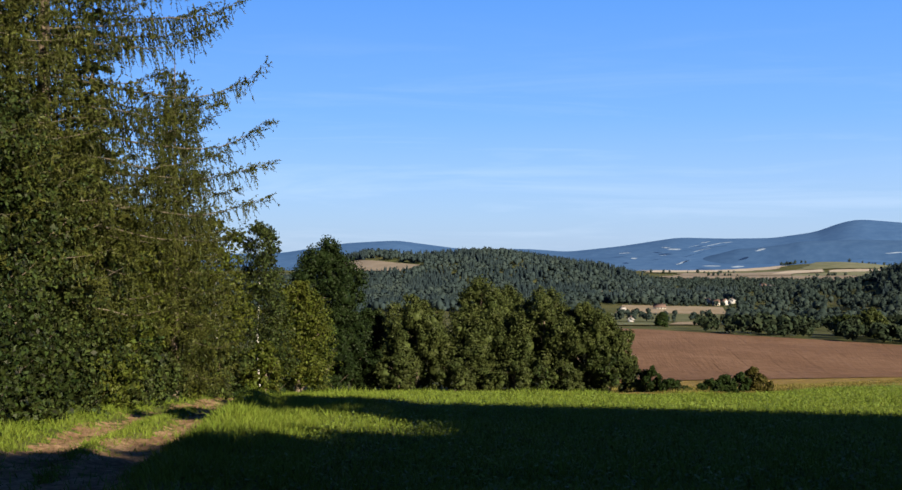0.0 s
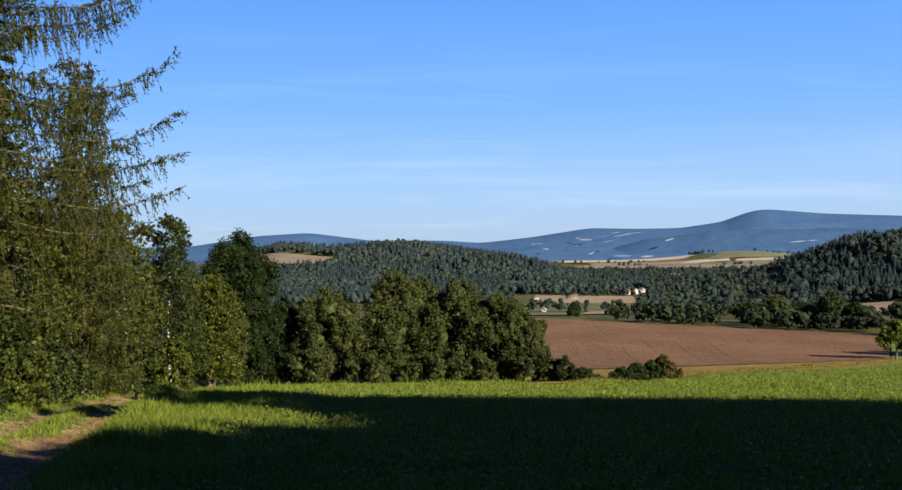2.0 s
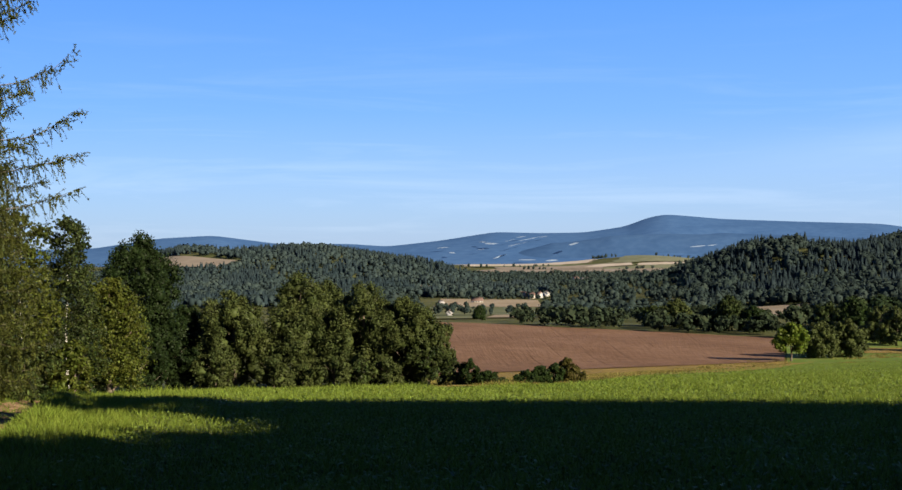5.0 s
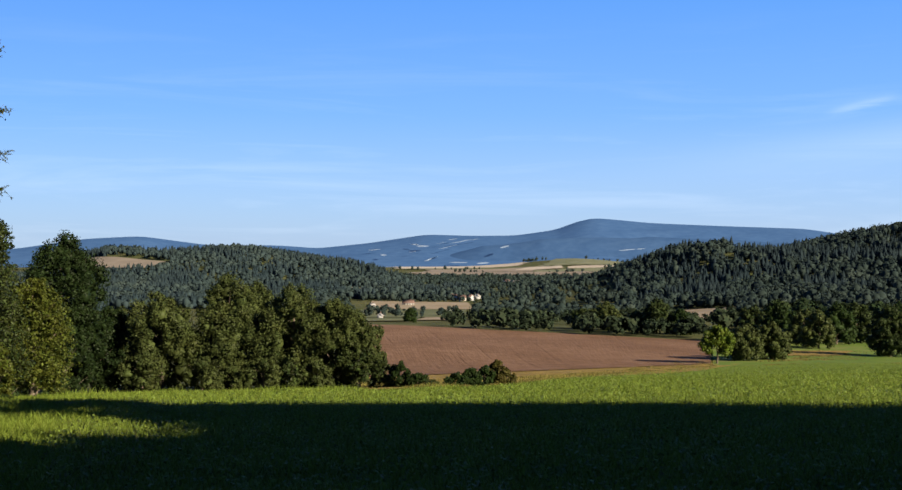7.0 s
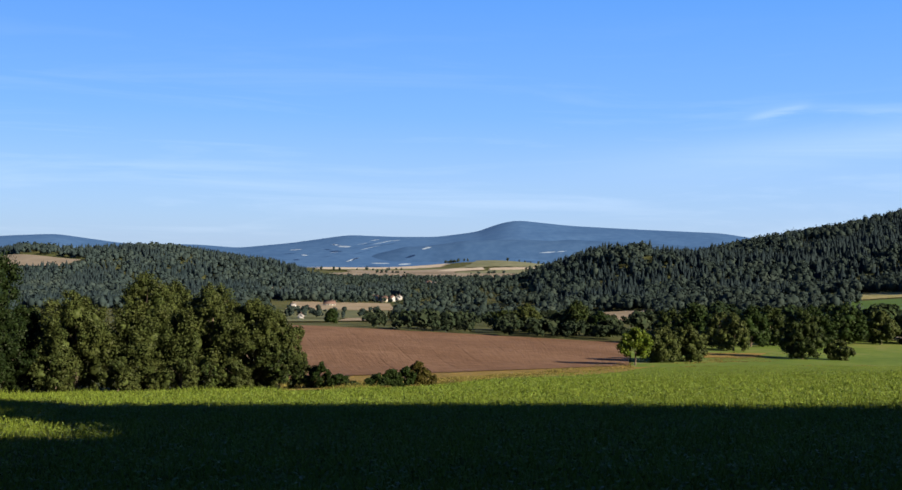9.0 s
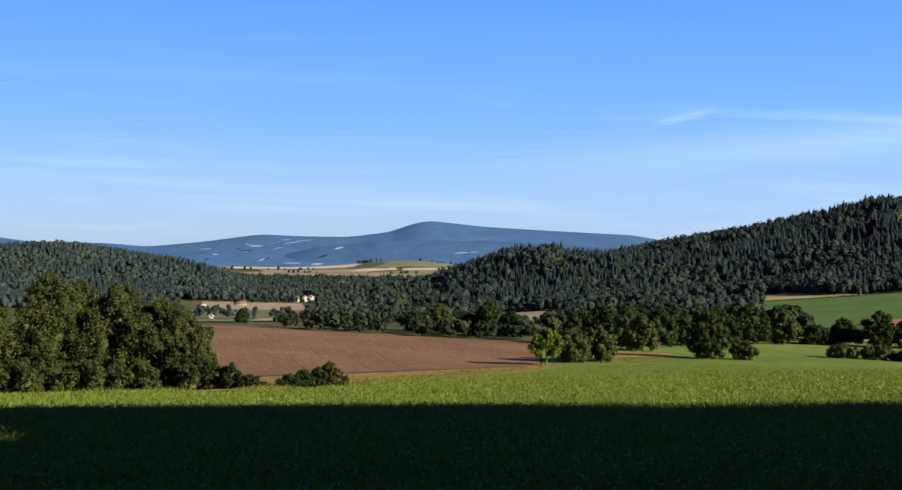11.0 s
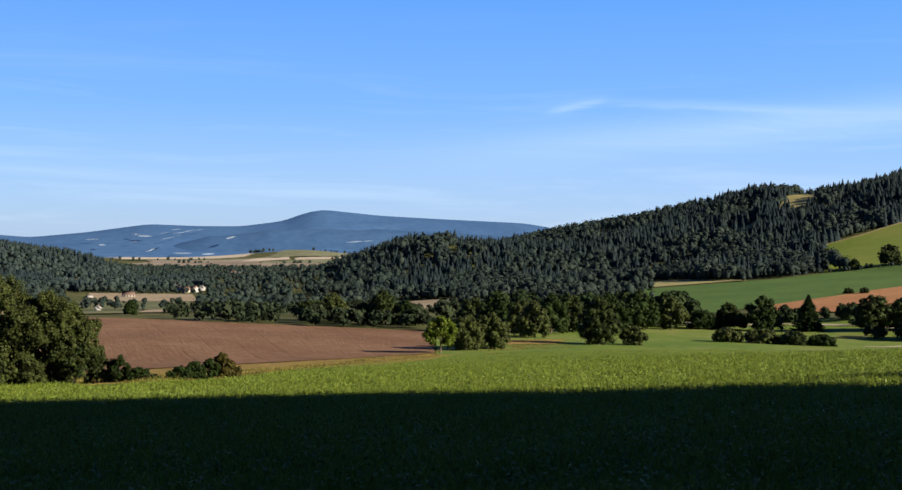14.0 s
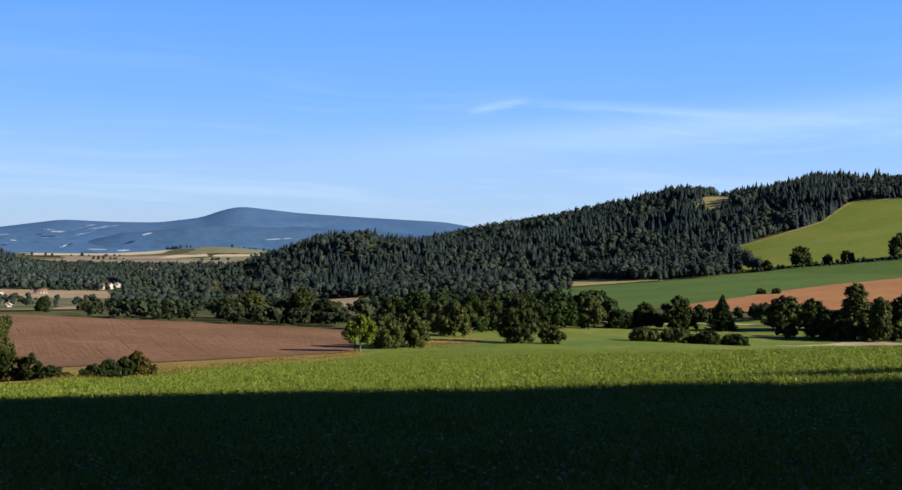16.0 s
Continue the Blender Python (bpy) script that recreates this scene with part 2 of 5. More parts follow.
# mountain clearings: the bluish haze is mixed into the grass colour
M_MEADOWFAR = material("haze_tinted_mountain_meadow", ((0.17, 0.225, 0.32), (0.2, 0.26, 0.36), (0.24, 0.3, 0.39)), 0.01, 1.0, gloss=0.0)
M_WHITE = material("whitewashed_wall", ((0.28, 0.28, 0.285), (0.35, 0.35, 0.355)), 0.3, 0.9)
M_CREAM = material("cream_render", ((0.25, 0.235, 0.215), (0.31, 0.295, 0.27)), 0.3, 0.9)
M_TILE = material("red_roof_tiles", ((0.1, 0.066, 0.058), (0.14, 0.095, 0.082)), 0.6, 0.85)
M_GREYROOF = material("grey_roof", ((0.2, 0.19, 0.19), (0.28, 0.27, 0.26)), 0.6, 0.8)
M_PANE = material("dark_window_glass", ((0.02, 0.025, 0.03), (0.03, 0.035, 0.04)), 1.0, 0.15)
M_WOOD = material("weathered_boards", ((0.28, 0.22, 0.16), (0.38, 0.31, 0.24)), 1.5, 0.9)


# ---- shapes ----
def smooth(u):
    u = np.clip(u, 0, 1)
    return u * u * (3 - 2 * u)
def bump(x, y, cx, cy, sx, sy):
    return np.exp(-((x - cx) / sx) ** 2 - ((y - cy) / sy) ** 2)
FLOOR_D = [0, 100, 150, 210, 330, 420, 520, 700, 1000, 1500, 2200, 2800, 3300, 4900]
FLOOR_Z = [0, -11, -16, -20, -26, -29, -35, -44, -55, -61, -66, -60, -76, -85]
RISE_X = [250, 301, 450, 550, 600, 760, 900, 1020, 1300]
RISE_Z = [0, 4, 20, 29, 38, 72, 104, 120, 130]
def ground_z(x, y):
    x, y = np.asarray(x, float), np.asarray(y, float)
    d = np.hypot(x, y) + 1e-6
    ahead = smooth((y / d + 0.2) / 0.7)
    near = -0.11 * np.clip(y, -120, 1e4)
    far = np.interp(d, FLOOR_D, FLOOR_Z) * ahead
    w = smooth((d - 110) / 170)
    z = near * (1 - w) + far * w
    rise = np.interp(x, RISE_X, RISE_Z) * smooth((1650 - y) / 620) * smooth((y - 100) / 200)
    rise = rise - 9 * bump(x, y, 500, 790, 230, 130) + 27 * bump(x, y, 500, 1090, 80, 130) + 9 * bump(x, y, 690, 1120, 110, 140)
    z = z + rise * ahead
    z = z + 50 * bump(x, y, 60, 1750, 150, 300) + 40 * bump(x, y, -135, 1900, 95, 300)
    z = z + 14 * bump(x, y, 225, 1620, 65, 190) + 21 * bump(x, y, 888, 2655, 160, 350)
    z = z - 7 * bump(x, y, 1010, 1050, 45, 200) + 9 * bump(x, y, 890, 1060, 90, 130) + 12 * bump(x, y, 1120, 930, 120, 130)
    return z


def gz(x, y):
    return float(ground_z(x, y))


def polar(az, d):
    return d * math.sin(radians(az)), d * math.cos(radians(az))


class Geo:
    """Collects vertices and faces for one mesh."""

    def __init__(self):
        self.v, self.f, self.n = [], [], 0

    def add(self, verts, faces):
        self.v.append(np.asarray(verts, float).reshape(-1, 3))
        self.f.append(np.asarray(faces, int) + self.n)
        self.n += len(self.v[-1])

    def tube(self, pts, radii, sides=6):
        pts = np.asarray(pts, float)
        tan = np.gradient(pts, axis=0)
        tan /= np.linalg.norm(tan, axis=1)[:, None] + 1e-9
        ref = np.array([1.0, 0.13, 0.05]) if abs(tan[0, 2]) > 0.8 else np.array([0.02, 0.05, 1.0])
        a = np.cross(tan, ref)
        a /= np.linalg.norm(a, axis=1)[:, None] + 1e-9
        b = np.cross(tan, a)
        ang = np.arange(sides) * 2 * np.pi / sides
        ring = a[:, None] * np.cos(ang)[None, :, None] + b[:, None] * np.sin(ang)[None, :, None]
        v = pts[:, None] + ring * np.asarray(radii, float)[:, None, None]
        i, j = np.meshgrid(np.arange(len(pts) - 1), np.arange(sides), indexing="ij")
        jn = (j + 1) % sides
        f = np.stack([i * sides + j, i * sides + jn, (i + 1) * sides + jn, (i + 1) * sides + j], -1).reshape(-1, 4)
        self.add(v, f)

    def leaves(self, c, normal, size, aspect=0.6, rng=np.random):
        """Rhombic leaves at c, facing about along normal."""
        n = len(c)
        normal = normal / (np.linalg.norm(normal, axis=1)[:, None] + 1e-9)
        u = np.cross(normal, rng.normal(size=(n, 3)))
        u /= np.linalg.norm(u, axis=1)[:, None] + 1e-9
        w = np.cross(normal, u)
        s = np.broadcast_to(np.asarray(size, float), (n,))[:, None]
        v = np.stack([c - u * s, c - w * s * aspect, c + u * s, c + w * s * aspect], 1)
        self.add(v, np.arange(4 * n).reshape(n, 4))

    def box(self, lo, hi):
        x0, y0, z0 = lo
        x1, y1, z1 = hi
        v = [(x0, y0, z0), (x1, y0, z0), (x1, y1, z0), (x0, y1, z0), (x0, y0, z1), (x1, y0, z1), (x1, y1, z1), (x0, y1, z1)]
        self.add(v, [(0, 3, 2, 1), (4, 5, 6, 7), (0, 1, 5, 4), (1, 2, 6, 5), (2, 3, 7, 6), (3, 0, 4, 7)])

    def mesh(self, name, mat, smooth_faces=False):
        me = bpy.data.meshes.new(name)
        if self.v:
            v = np.concatenate(self.v)
            quads = [f for f in self.f if f.shape[1] == 4]
            tris = [f for f in self.f if f.shape[1] == 3]
            loops = np.concatenate([f.ravel() for f in quads + tris])
            counts = np.concatenate([np.full(len(f), f.shape[1]) for f in quads + tris])
            me.vertices.add(len(v))
            me.vertices.foreach_set("co", v.ravel())
            me.loops.add(len(loops))
            me.loops.foreach_set("vertex_index", loops)
            me.polygons.add(len(counts))
            me.polygons.foreach_set("loop_start", np.concatenate([[0], np.cumsum(counts)[:-1]]))
            if smooth_faces:
                me.polygons.foreach_set("use_smooth", np.ones(len(counts), bool))
            me.update(calc_edges=True)
        me.materials.append(mat)
        return me


def part(name, geo, mat, parent, label="", smooth_faces=False):
    ob = new(name, geo.mesh(name, mat, smooth_faces))
    ob.parent = parent
    if label:
        ob["label"] = label
    return ob


def grid_mesh(name, xs, ys, zs, mat):
    """xs, ys, zs: 2-D arrays of a sheet."""
    r, c = xs.shape
    g = Geo()
    i, j = np.meshgrid(np.arange(r - 1), np.arange(c - 1), indexing="ij")
    f = np.stack([i * c + j, i * c + j + 1, (i + 1) * c + j + 1, (i + 1) * c + j], -1).reshape(-1, 4)
    g.add(np.stack([xs, ys, zs], -1), f)
    return g.mesh(name, mat, True)


# ---- ground and fields ----
azs = np.concatenate([np.arange(-180, -30, 5.0), np.arange(-30, 62, 0.4), np.arange(62, 180, 5.0), [180.0]])
ds = np.concatenate([np.array([0.0, 2, 4, 6]), np.geomspace(8, 4900, 180)])
DD, AA = np.meshgrid(ds, np.radians(azs), indexing="ij")
GX, GY = DD * np.sin(AA), DD * np.cos(AA)
ground = new("ground", grid_mesh("ground", GX, GY, ground_z(GX, GY), M_GROUND))
tagged(ground, "rough grass ground falling from the meadow into a wide valley", "ground", kind="structure")


def field(name, corners, mat, label, lift=0.25, nu=60, nv=40, ragged=0.0, seed=1):
    """A sheet between four corners (azimuth, distance), near left, near right, far right, far left, lying on the ground."""
    p = [np.array(polar(a, d)) for a, d in corners]
    u, v = np.meshgrid(np.linspace(0, 1, nu), np.linspace(0, 1, nv))
    rng = np.random.RandomState(seed)
    if ragged:
        edge = np.cumsum(rng.normal(size=(4, max(nu, nv))), axis=1)
        edge = (edge - np.linspace(edge[:, :1], edge[:, -1:], edge.shape[1])[..., 0].T) * ragged
        v = v + (edge[0, :nu][None, :] * (1 - v) + edge[1, :nu][None, :] * v) * (0.02)
        u = u + (edge[2, :nv][:, None] * (1 - u) + edge[3, :nv][:, None] * u) * (0.02)
    xy = ((1 - u) * (1 - v))[..., None] * p[0] + (u * (1 - v))[..., None] * p[1] + (u * v)[..., None] * p[2] + ((1 - u) * v)[..., None] * p[3]
    z = ground_z(xy[..., 0], xy[..., 1]) + lift
    ob = new(name, grid_mesh(name, xy[..., 0], xy[..., 1], z, mat))
    return tagged(ob, label, "field", kind="structure")


def strip(name, az, near, far, mat, label, lift=0.4, nu=90, nv=30, wob=3.0):
    """A sheet between two distances that follow the azimuth."""
    a = np.linspace(az[0], az[-1], nu)
    lo, hi = np.interp(a, az, near), np.interp(a, az, far)
    uneven = np.array([noise.noise(Vector((k * 0.8, lift, 2.0))) for k in a])
    d = lo + (hi - lo) * np.linspace(0, 1, nv)[:, None] + uneven * wob
    x, y = d * np.sin(np.radians(a)), d * np.cos(np.radians(a))
    return tagged(new(name, grid_mesh(name, x, y, ground_z(x, y) + lift, mat)), label, "field", kind="structure")


# the clover meadow
mx = np.concatenate([np.arange(-180, -26, 6.0), np.linspace(-26, 56, 165), np.arange(60, 181, 6.0)])
EDGE_AZ = [-180, -60, -30, -27, -12, -8.7, 0.5, 8.6, 12.6, 15.7, 18.6, 21.5, 25, 30, 34, 44.5, 58, 72, 110, 180]
EDGE_D = [9, 11, 30, 60, 75, 84, 80, 74, 72, 84, 114, 156, 196, 222, 232, 265, 290, 40, 14, 9]
edge = np.interp(mx, EDGE_AZ, EDGE_D)
mv = np.linspace(0, 1, 120)[:, None] ** 1.6
MD = 0.02 + (edge - 0.02)[None, :] * mv
MX, MY = MD * np.sin(np.radians(mx)), MD * np.cos(np.radians(mx))
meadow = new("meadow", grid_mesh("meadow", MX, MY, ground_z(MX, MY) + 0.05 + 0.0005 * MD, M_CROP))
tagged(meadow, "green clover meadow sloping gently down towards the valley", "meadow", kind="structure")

plough = field("ploughed_field", [(7.5, 152), (25.2, 214), (25.2, 326), (6.5, 450)], M_SOIL, "brown ploughed field with faint tractor lines", nu=460, nv=50)
# furrows run across the slope; wheel marks run down it
_n = len(plough.data.vertices)
_co = np.empty(_n * 3)
plough.data.vertices.foreach_get("co", _co)
_co = _co.reshape(-1, 3)
_u = np.tile(np.arange(460), 50) / 459
_rng = np.random.RandomState(2)
_co[:, 2] += 0.007 * np.sin(_u * 2 * np.pi * 150 + 2 * np.sin(_co[:, 1] / 30)) + _rng.uniform(-0.035, 0.035, _n)
for _c in (0.06, 0.115, 0.155, 0.31, 0.39, 0.47, 0.56, 0.67, 0.8):
    _co[:, 2] -= 0.06 * np.exp(-((_u - _c - 0.004 * np.sin(_co[:, 1] / 40)) / 0.0026) ** 2) * smooth(np.sin(_co[:, 1] / 23 + _c * 40) + 0.8)
plough.data.vertices.foreach_set("co", _co.ravel())
plough.data.update()
field("dry_verge", [(8.5, 74), (25.3, 188), (25.3, 215), (7.5, 160)], M_DRY, "strip of dry yellow grass along the ploughed field", lift=0.15, ragged=1)
_va = np.linspace(25.3, 57, 40)
strip("valley_meadow", _va, np.interp(_va, EDGE_AZ, EDGE_D) + 0.6, np.interp(_va, [26, 57], [380, 450]), M_VALLEY, "lush green meadow on the valley floor", lift=0.14, wob=0.0)
strip("red_soil_field", [41.6, 44.4, 47.1, 49.7, 51.4, 57], [470, 455, 448, 443, 441, 440], [509, 547, 587, 629, 665, 761], M_ORANGE, "bare reddish orange soil field on the hillside", lift=0.5)
strip("green_crop_field", [35.4, 37.3, 39, 41.7, 44.4, 47.1, 49.7, 51.4, 57], [480, 480, 480, 508, 546, 586, 628, 664, 760], [700, 702, 708, 722, 778, 788, 785, 784, 775], M_GREENF, "smooth deep green crop field on the hillside")
strip("hill_meadow", [44.0, 45.75, 47.8, 49.1, 51.3, 57], [786, 791, 792, 790, 788, 779], [985, 1014, 1060, 1170, 1146, 1115], M_UPPER, "bright yellowish green meadow high on the hillside", lift=0.5)
strip("dry_verge", [34.5, 36, 38.7, 40.4], [715, 712, 716, 722], [850, 840, 760, 728], M_PALEGRASS, "pale worn grass between a crop field and the spruce wood", lift=0.5, nu=30, nv=16)
strip("dry_verge", [30.4, 31.5, 32.6, 34, 35.3], [740, 735, 700, 660, 640], [790, 800, 800, 745, 715], M_PALEGRASS, "pale dry grass between scattered trees below the spruce wood", lift=0.5, nu=40, nv=12)
strip("cut_over_slope", [37.9, 39.4, 40.9], [1060, 1090, 1120], [1142, 1172, 1202], M_PALEGRASS, "cut-over slope with pale grass and brushwood", lift=0.6, nu=30, nv=10)
strip("hay_swath", [45.8, 46.7, 48.5, 50, 52, 57], [304, 305, 327, 333, 338, 345], [307, 311, 338, 344, 350, 358], M_HAY, "pale strip of cut hay at the foot of poplars", lift=0.2, nu=60, nv=6)
strip("farm_road", [34.6, 36.4, 38.5, 40.4, 42.9, 45.3, 47.2, 49], [403, 421, 413, 402, 400, 393, 384, 380], [408, 427, 419, 407, 405, 398, 389, 385], M_HAY, "pale unmade farm road across the valley meadow", lift=0.25, nu=80, nv=4, wob=0.5)
field("hill_clearing", [(41.75, 1240), (43.3, 1250), (43.8, 1330), (42.2, 1335)], M_PALEGRASS, "small grassy clearing between spruce woods", lift=0.6, nu=14, nv=14)

# ---- mountains ----
CREST_AZ = [-40, -15, -8.4, -5.3, -2.7, 0.5, 3.9, 5.8, 8.4, 11.2, 13.4, 15.6, 17.7, 18.5, 19.5, 20.8, 22.3, 25.6, 29.6, 32, 40, 70]
CREST_EL = [-0.6, -0.5, -0.40, 0.09, 0.23, -0.20, -0.20, -0.34, -0.06, 0.37, 0.31, 0.33, 0.63, 0.98, 1.22, 1.10, 0.96, 0.82, 0.68, 0.3, 0.2, 0.1]
ma = np.arange(-40, 70, 0.2)
ce = np.interp(ma, CREST_AZ, CREST_EL)
ce = np.convolve(np.pad(ce, 3, "edge"), np.array([1, 2, 3, 4, 3, 2, 1]) / 16, "valid")
md = np.linspace(3350, 4750, 60)
MA, MDD = np.meshgrid(np.radians(ma), md)
top = EYE + 4350 * np.tan(np.radians(ce))[None, :]
prof = smooth((MDD - 3350) / 1000) * smooth((4950 - MDD) / 560)
mxx, myy = MDD * np.sin(MA), MDD * np.cos(MA)
spur = np.array([[noise.fractal(Vector((x / 420, y / 420, 0)), 1.0, 2.0, 5) for x, y in zip(r1, r2)] for r1, r2 in zip(mxx[::1], myy[::1])])
mz = -90 + (top + 90) * prof + spur * 16 * smooth((4250 - MDD) / 300) * prof
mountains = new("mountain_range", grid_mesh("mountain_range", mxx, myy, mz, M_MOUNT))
fa = np.arange(6, 33, 0.2)
FA, FD = np.meshgrid(np.radians(fa), np.linspace(3480, 4180, 34))
low = np.interp(np.degrees(FA), [6, 9, 11, 14, 15.5, 17, 19, 22, 27, 33], [-1.5, -1.25, -0.9, -0.22, -0.12, 0.1, 0.22, 0.3, 0.12, -0.3])
fx, fy = FD * np.sin(FA), FD * np.cos(FA)
fs = np.array([[noise.fractal(Vector((x / 300, y / 300, 4.0)), 1.0, 2.0, 5) for x, y in zip(r1, r2)] for r1, r2 in zip(fx, fy)])
fz = -95 + (EYE + 3850 * np.tan(np.radians(low)) + 95 + 8 * fs) * np.exp(-((FD - 3850) / 190) ** 2)
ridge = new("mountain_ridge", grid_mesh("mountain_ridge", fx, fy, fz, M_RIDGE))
tagged(ridge, "darker blue wooded ridge before the far mountains", "mountains", kind="structure")
tagged(mountains, "hazy blue wooded mountain range on the horizon", "mountains", kind="structure")


def slope_point(az, el):
    """Where a line of sight first meets the mountains."""
    for table, dist, start in ((fz, FD, 6), (mz, MDD, -40)):
        col = min(table.shape[1] - 1, max(0, int(round((az - start) / 0.2))))
        up = np.degrees(np.arctan2(table[:, col] - EYE, dist[:, col]))
        k = int(np.argmax(up >= el))
        if up[k] >= el and k > 0:
            w = (el - up[k - 1]) / (up[k] - up[k - 1] + 1e-9)
            d = dist[k - 1, col] + w * (dist[k, col] - dist[k - 1, col]) - 110
            x, y = polar(az, d)
            return x, y, EYE + d * math.tan(radians(el))
    return None


# clearings on the mountain slopes: azimuth, elevation, width, height, slant
SLOPES = [(8.6, -0.4, 0.5, 0.035, 0.05), (9.05, -0.66, 0.25, 0.04, -0.1), (10.6, -0.13, 0.35, 0.03, -0.1), (11.0, -0.21, 0.55, 0.05, -0.05), (10.5, -0.5, 0.3, 0.025, 0.1),
          (11.95, -0.05, 0.5, 0.04, 0.2), (12.5, 0.13, 0.45, 0.035, 0.1), (12.75, -0.01, 0.7, 0.05, 0.15), (12.1, -0.29, 0.5, 0.05, 0.2), (12.55, -0.18, 0.6, 0.045, 0.2), (13.15, 0.08, 0.5, 0.04, 0.15),
          (13.6, 0.13, 0.4, 0.03, 0.1), (15.1, -0.23, 0.42, 0.09, 0.15), (11.35, -0.87, 0.7, 0.11, 0.3), (12.8, -1.02, 0.7, 0.035, -0.03), (14.0, -1.05, 0.55, 0.06, 0.0), (21.15, -0.36, 0.65, 0.05, 0.05), (21.8, -0.31, 0.4, 0.03, 0.05)]
for az, el, w, h, slant in SLOPES:
    w, h = 1.2 * w, 1.3 * h
    rows = []
    rng = np.random.RandomState(int(az * 100))
    for v in np.linspace(-0.5, 0.5, 4):
        half = w * 0.5 * (1 - 0.5 * abs(v)) * rng.uniform(0.8, 1.1)
        rows.append([slope_point(az + half * u + 0.3 * w * v, el + h * v * (1 - 0.4 * u * u) + slant * half * u) for u in np.linspace(-1, 1, 9)])
    if all(p is not None for r in rows for p in r):
        a = np.array(rows)
        tagged(new("mountain_meadow", grid_mesh("mountain_meadow", a[..., 0], a[..., 1], a[..., 2], M_MEADOWFAR)), "pale hazy clearing on a wooded mountain slope", "field", kind="structure")


# ---- trees ----
def ball(level):
    """Unit sphere of triangles: directions and faces."""
    bm = bmesh.new()
    bmesh.ops.create_icosphere(bm, subdivisions=level, radius=1.0)
    v = np.array([p.co[:] for p in bm.verts])
    f = np.array([[p.index for p in face.verts] for face in bm.faces])
    bm.free()
    return v, f


BALLS = {1: ball(1), 2: ball(2)}


def crown_geo(seed, h, r, base, count, leaf, lumps=14, top=0.55, spread=0.55, plume=0.9):
    """A crown of many leaves on uneven lumps; base: height of its underside; top: how pointed."""
    rng = np.random.RandomState(seed)
    g = Geo()
    for k in range(lumps):
        q = (k + 0.5) / lumps
        z = base + (h - base) * (0.12 + 0.76 * q)
        wide = r * (1 - top * q ** 1.6) * (0.75 + 0.25 * min(1, q * 4))
        a = k * 2.4 + rng.uniform(-0.5, 0.5)
        dist = wide * rng.uniform(0.35, 0.72) * (0.3 if k == lumps - 1 else 1)
        c = np.array([math.cos(a) * dist, math.sin(a) * dist, z])
        rad = np.array([1, 1, plume]) * wide * rng.uniform(0.36, 0.58)
        rad[2] = max(rad[2], (h - base) / lumps * 1.1)
        n = int(count / lumps)
        if leaf > 0.12:
            cv, cf = BALLS[2]
            g.add(c + cv * rad * 0.68 * rng.uniform(0.8, 1.1, (len(cv), 1)), cf)
        else:
            inner = n // 6
            d = rng.normal(size=(inner, 3))
            g.leaves(c + d * rad * 0.3, rng.normal(size=(inner, 3)), leaf * rng.uniform(1.2, 1.9, inner), 0.7, rng)
            n -= inner
        # leaves sit in sprays, with gaps between them
        twigs = max(6, n // 12)
        tw = rng.normal(size=(twigs, 3))
        d = tw[rng.randint(0, twigs, n)] + rng.normal(size=(n, 3)) * (0.1 if leaf < 0.12 else 0.25)
        d /= np.linalg.norm(d, axis=1)[:, None]
        shell = 0.7 + 0.32 * rng.rand(n, 1) ** 0.6
        lump = 1 + 0.22 * np.sin(d[:, :1] * 5 + k) * np.sin(d[:, 1:2] * 6 + 2 * k) + 0.12 * np.sin(d[:, 2:3] * 9 + k)
        pts = c + d * rad * shell * lump
        pts[:, 2] = np.maximum(pts[:, 2], base * 0.6)
        g.leaves(pts, d + rng.normal(size=(n, 3)) * spread, leaf * rng.uniform(0.6, 1.3, n), 0.6, rng)
    return g


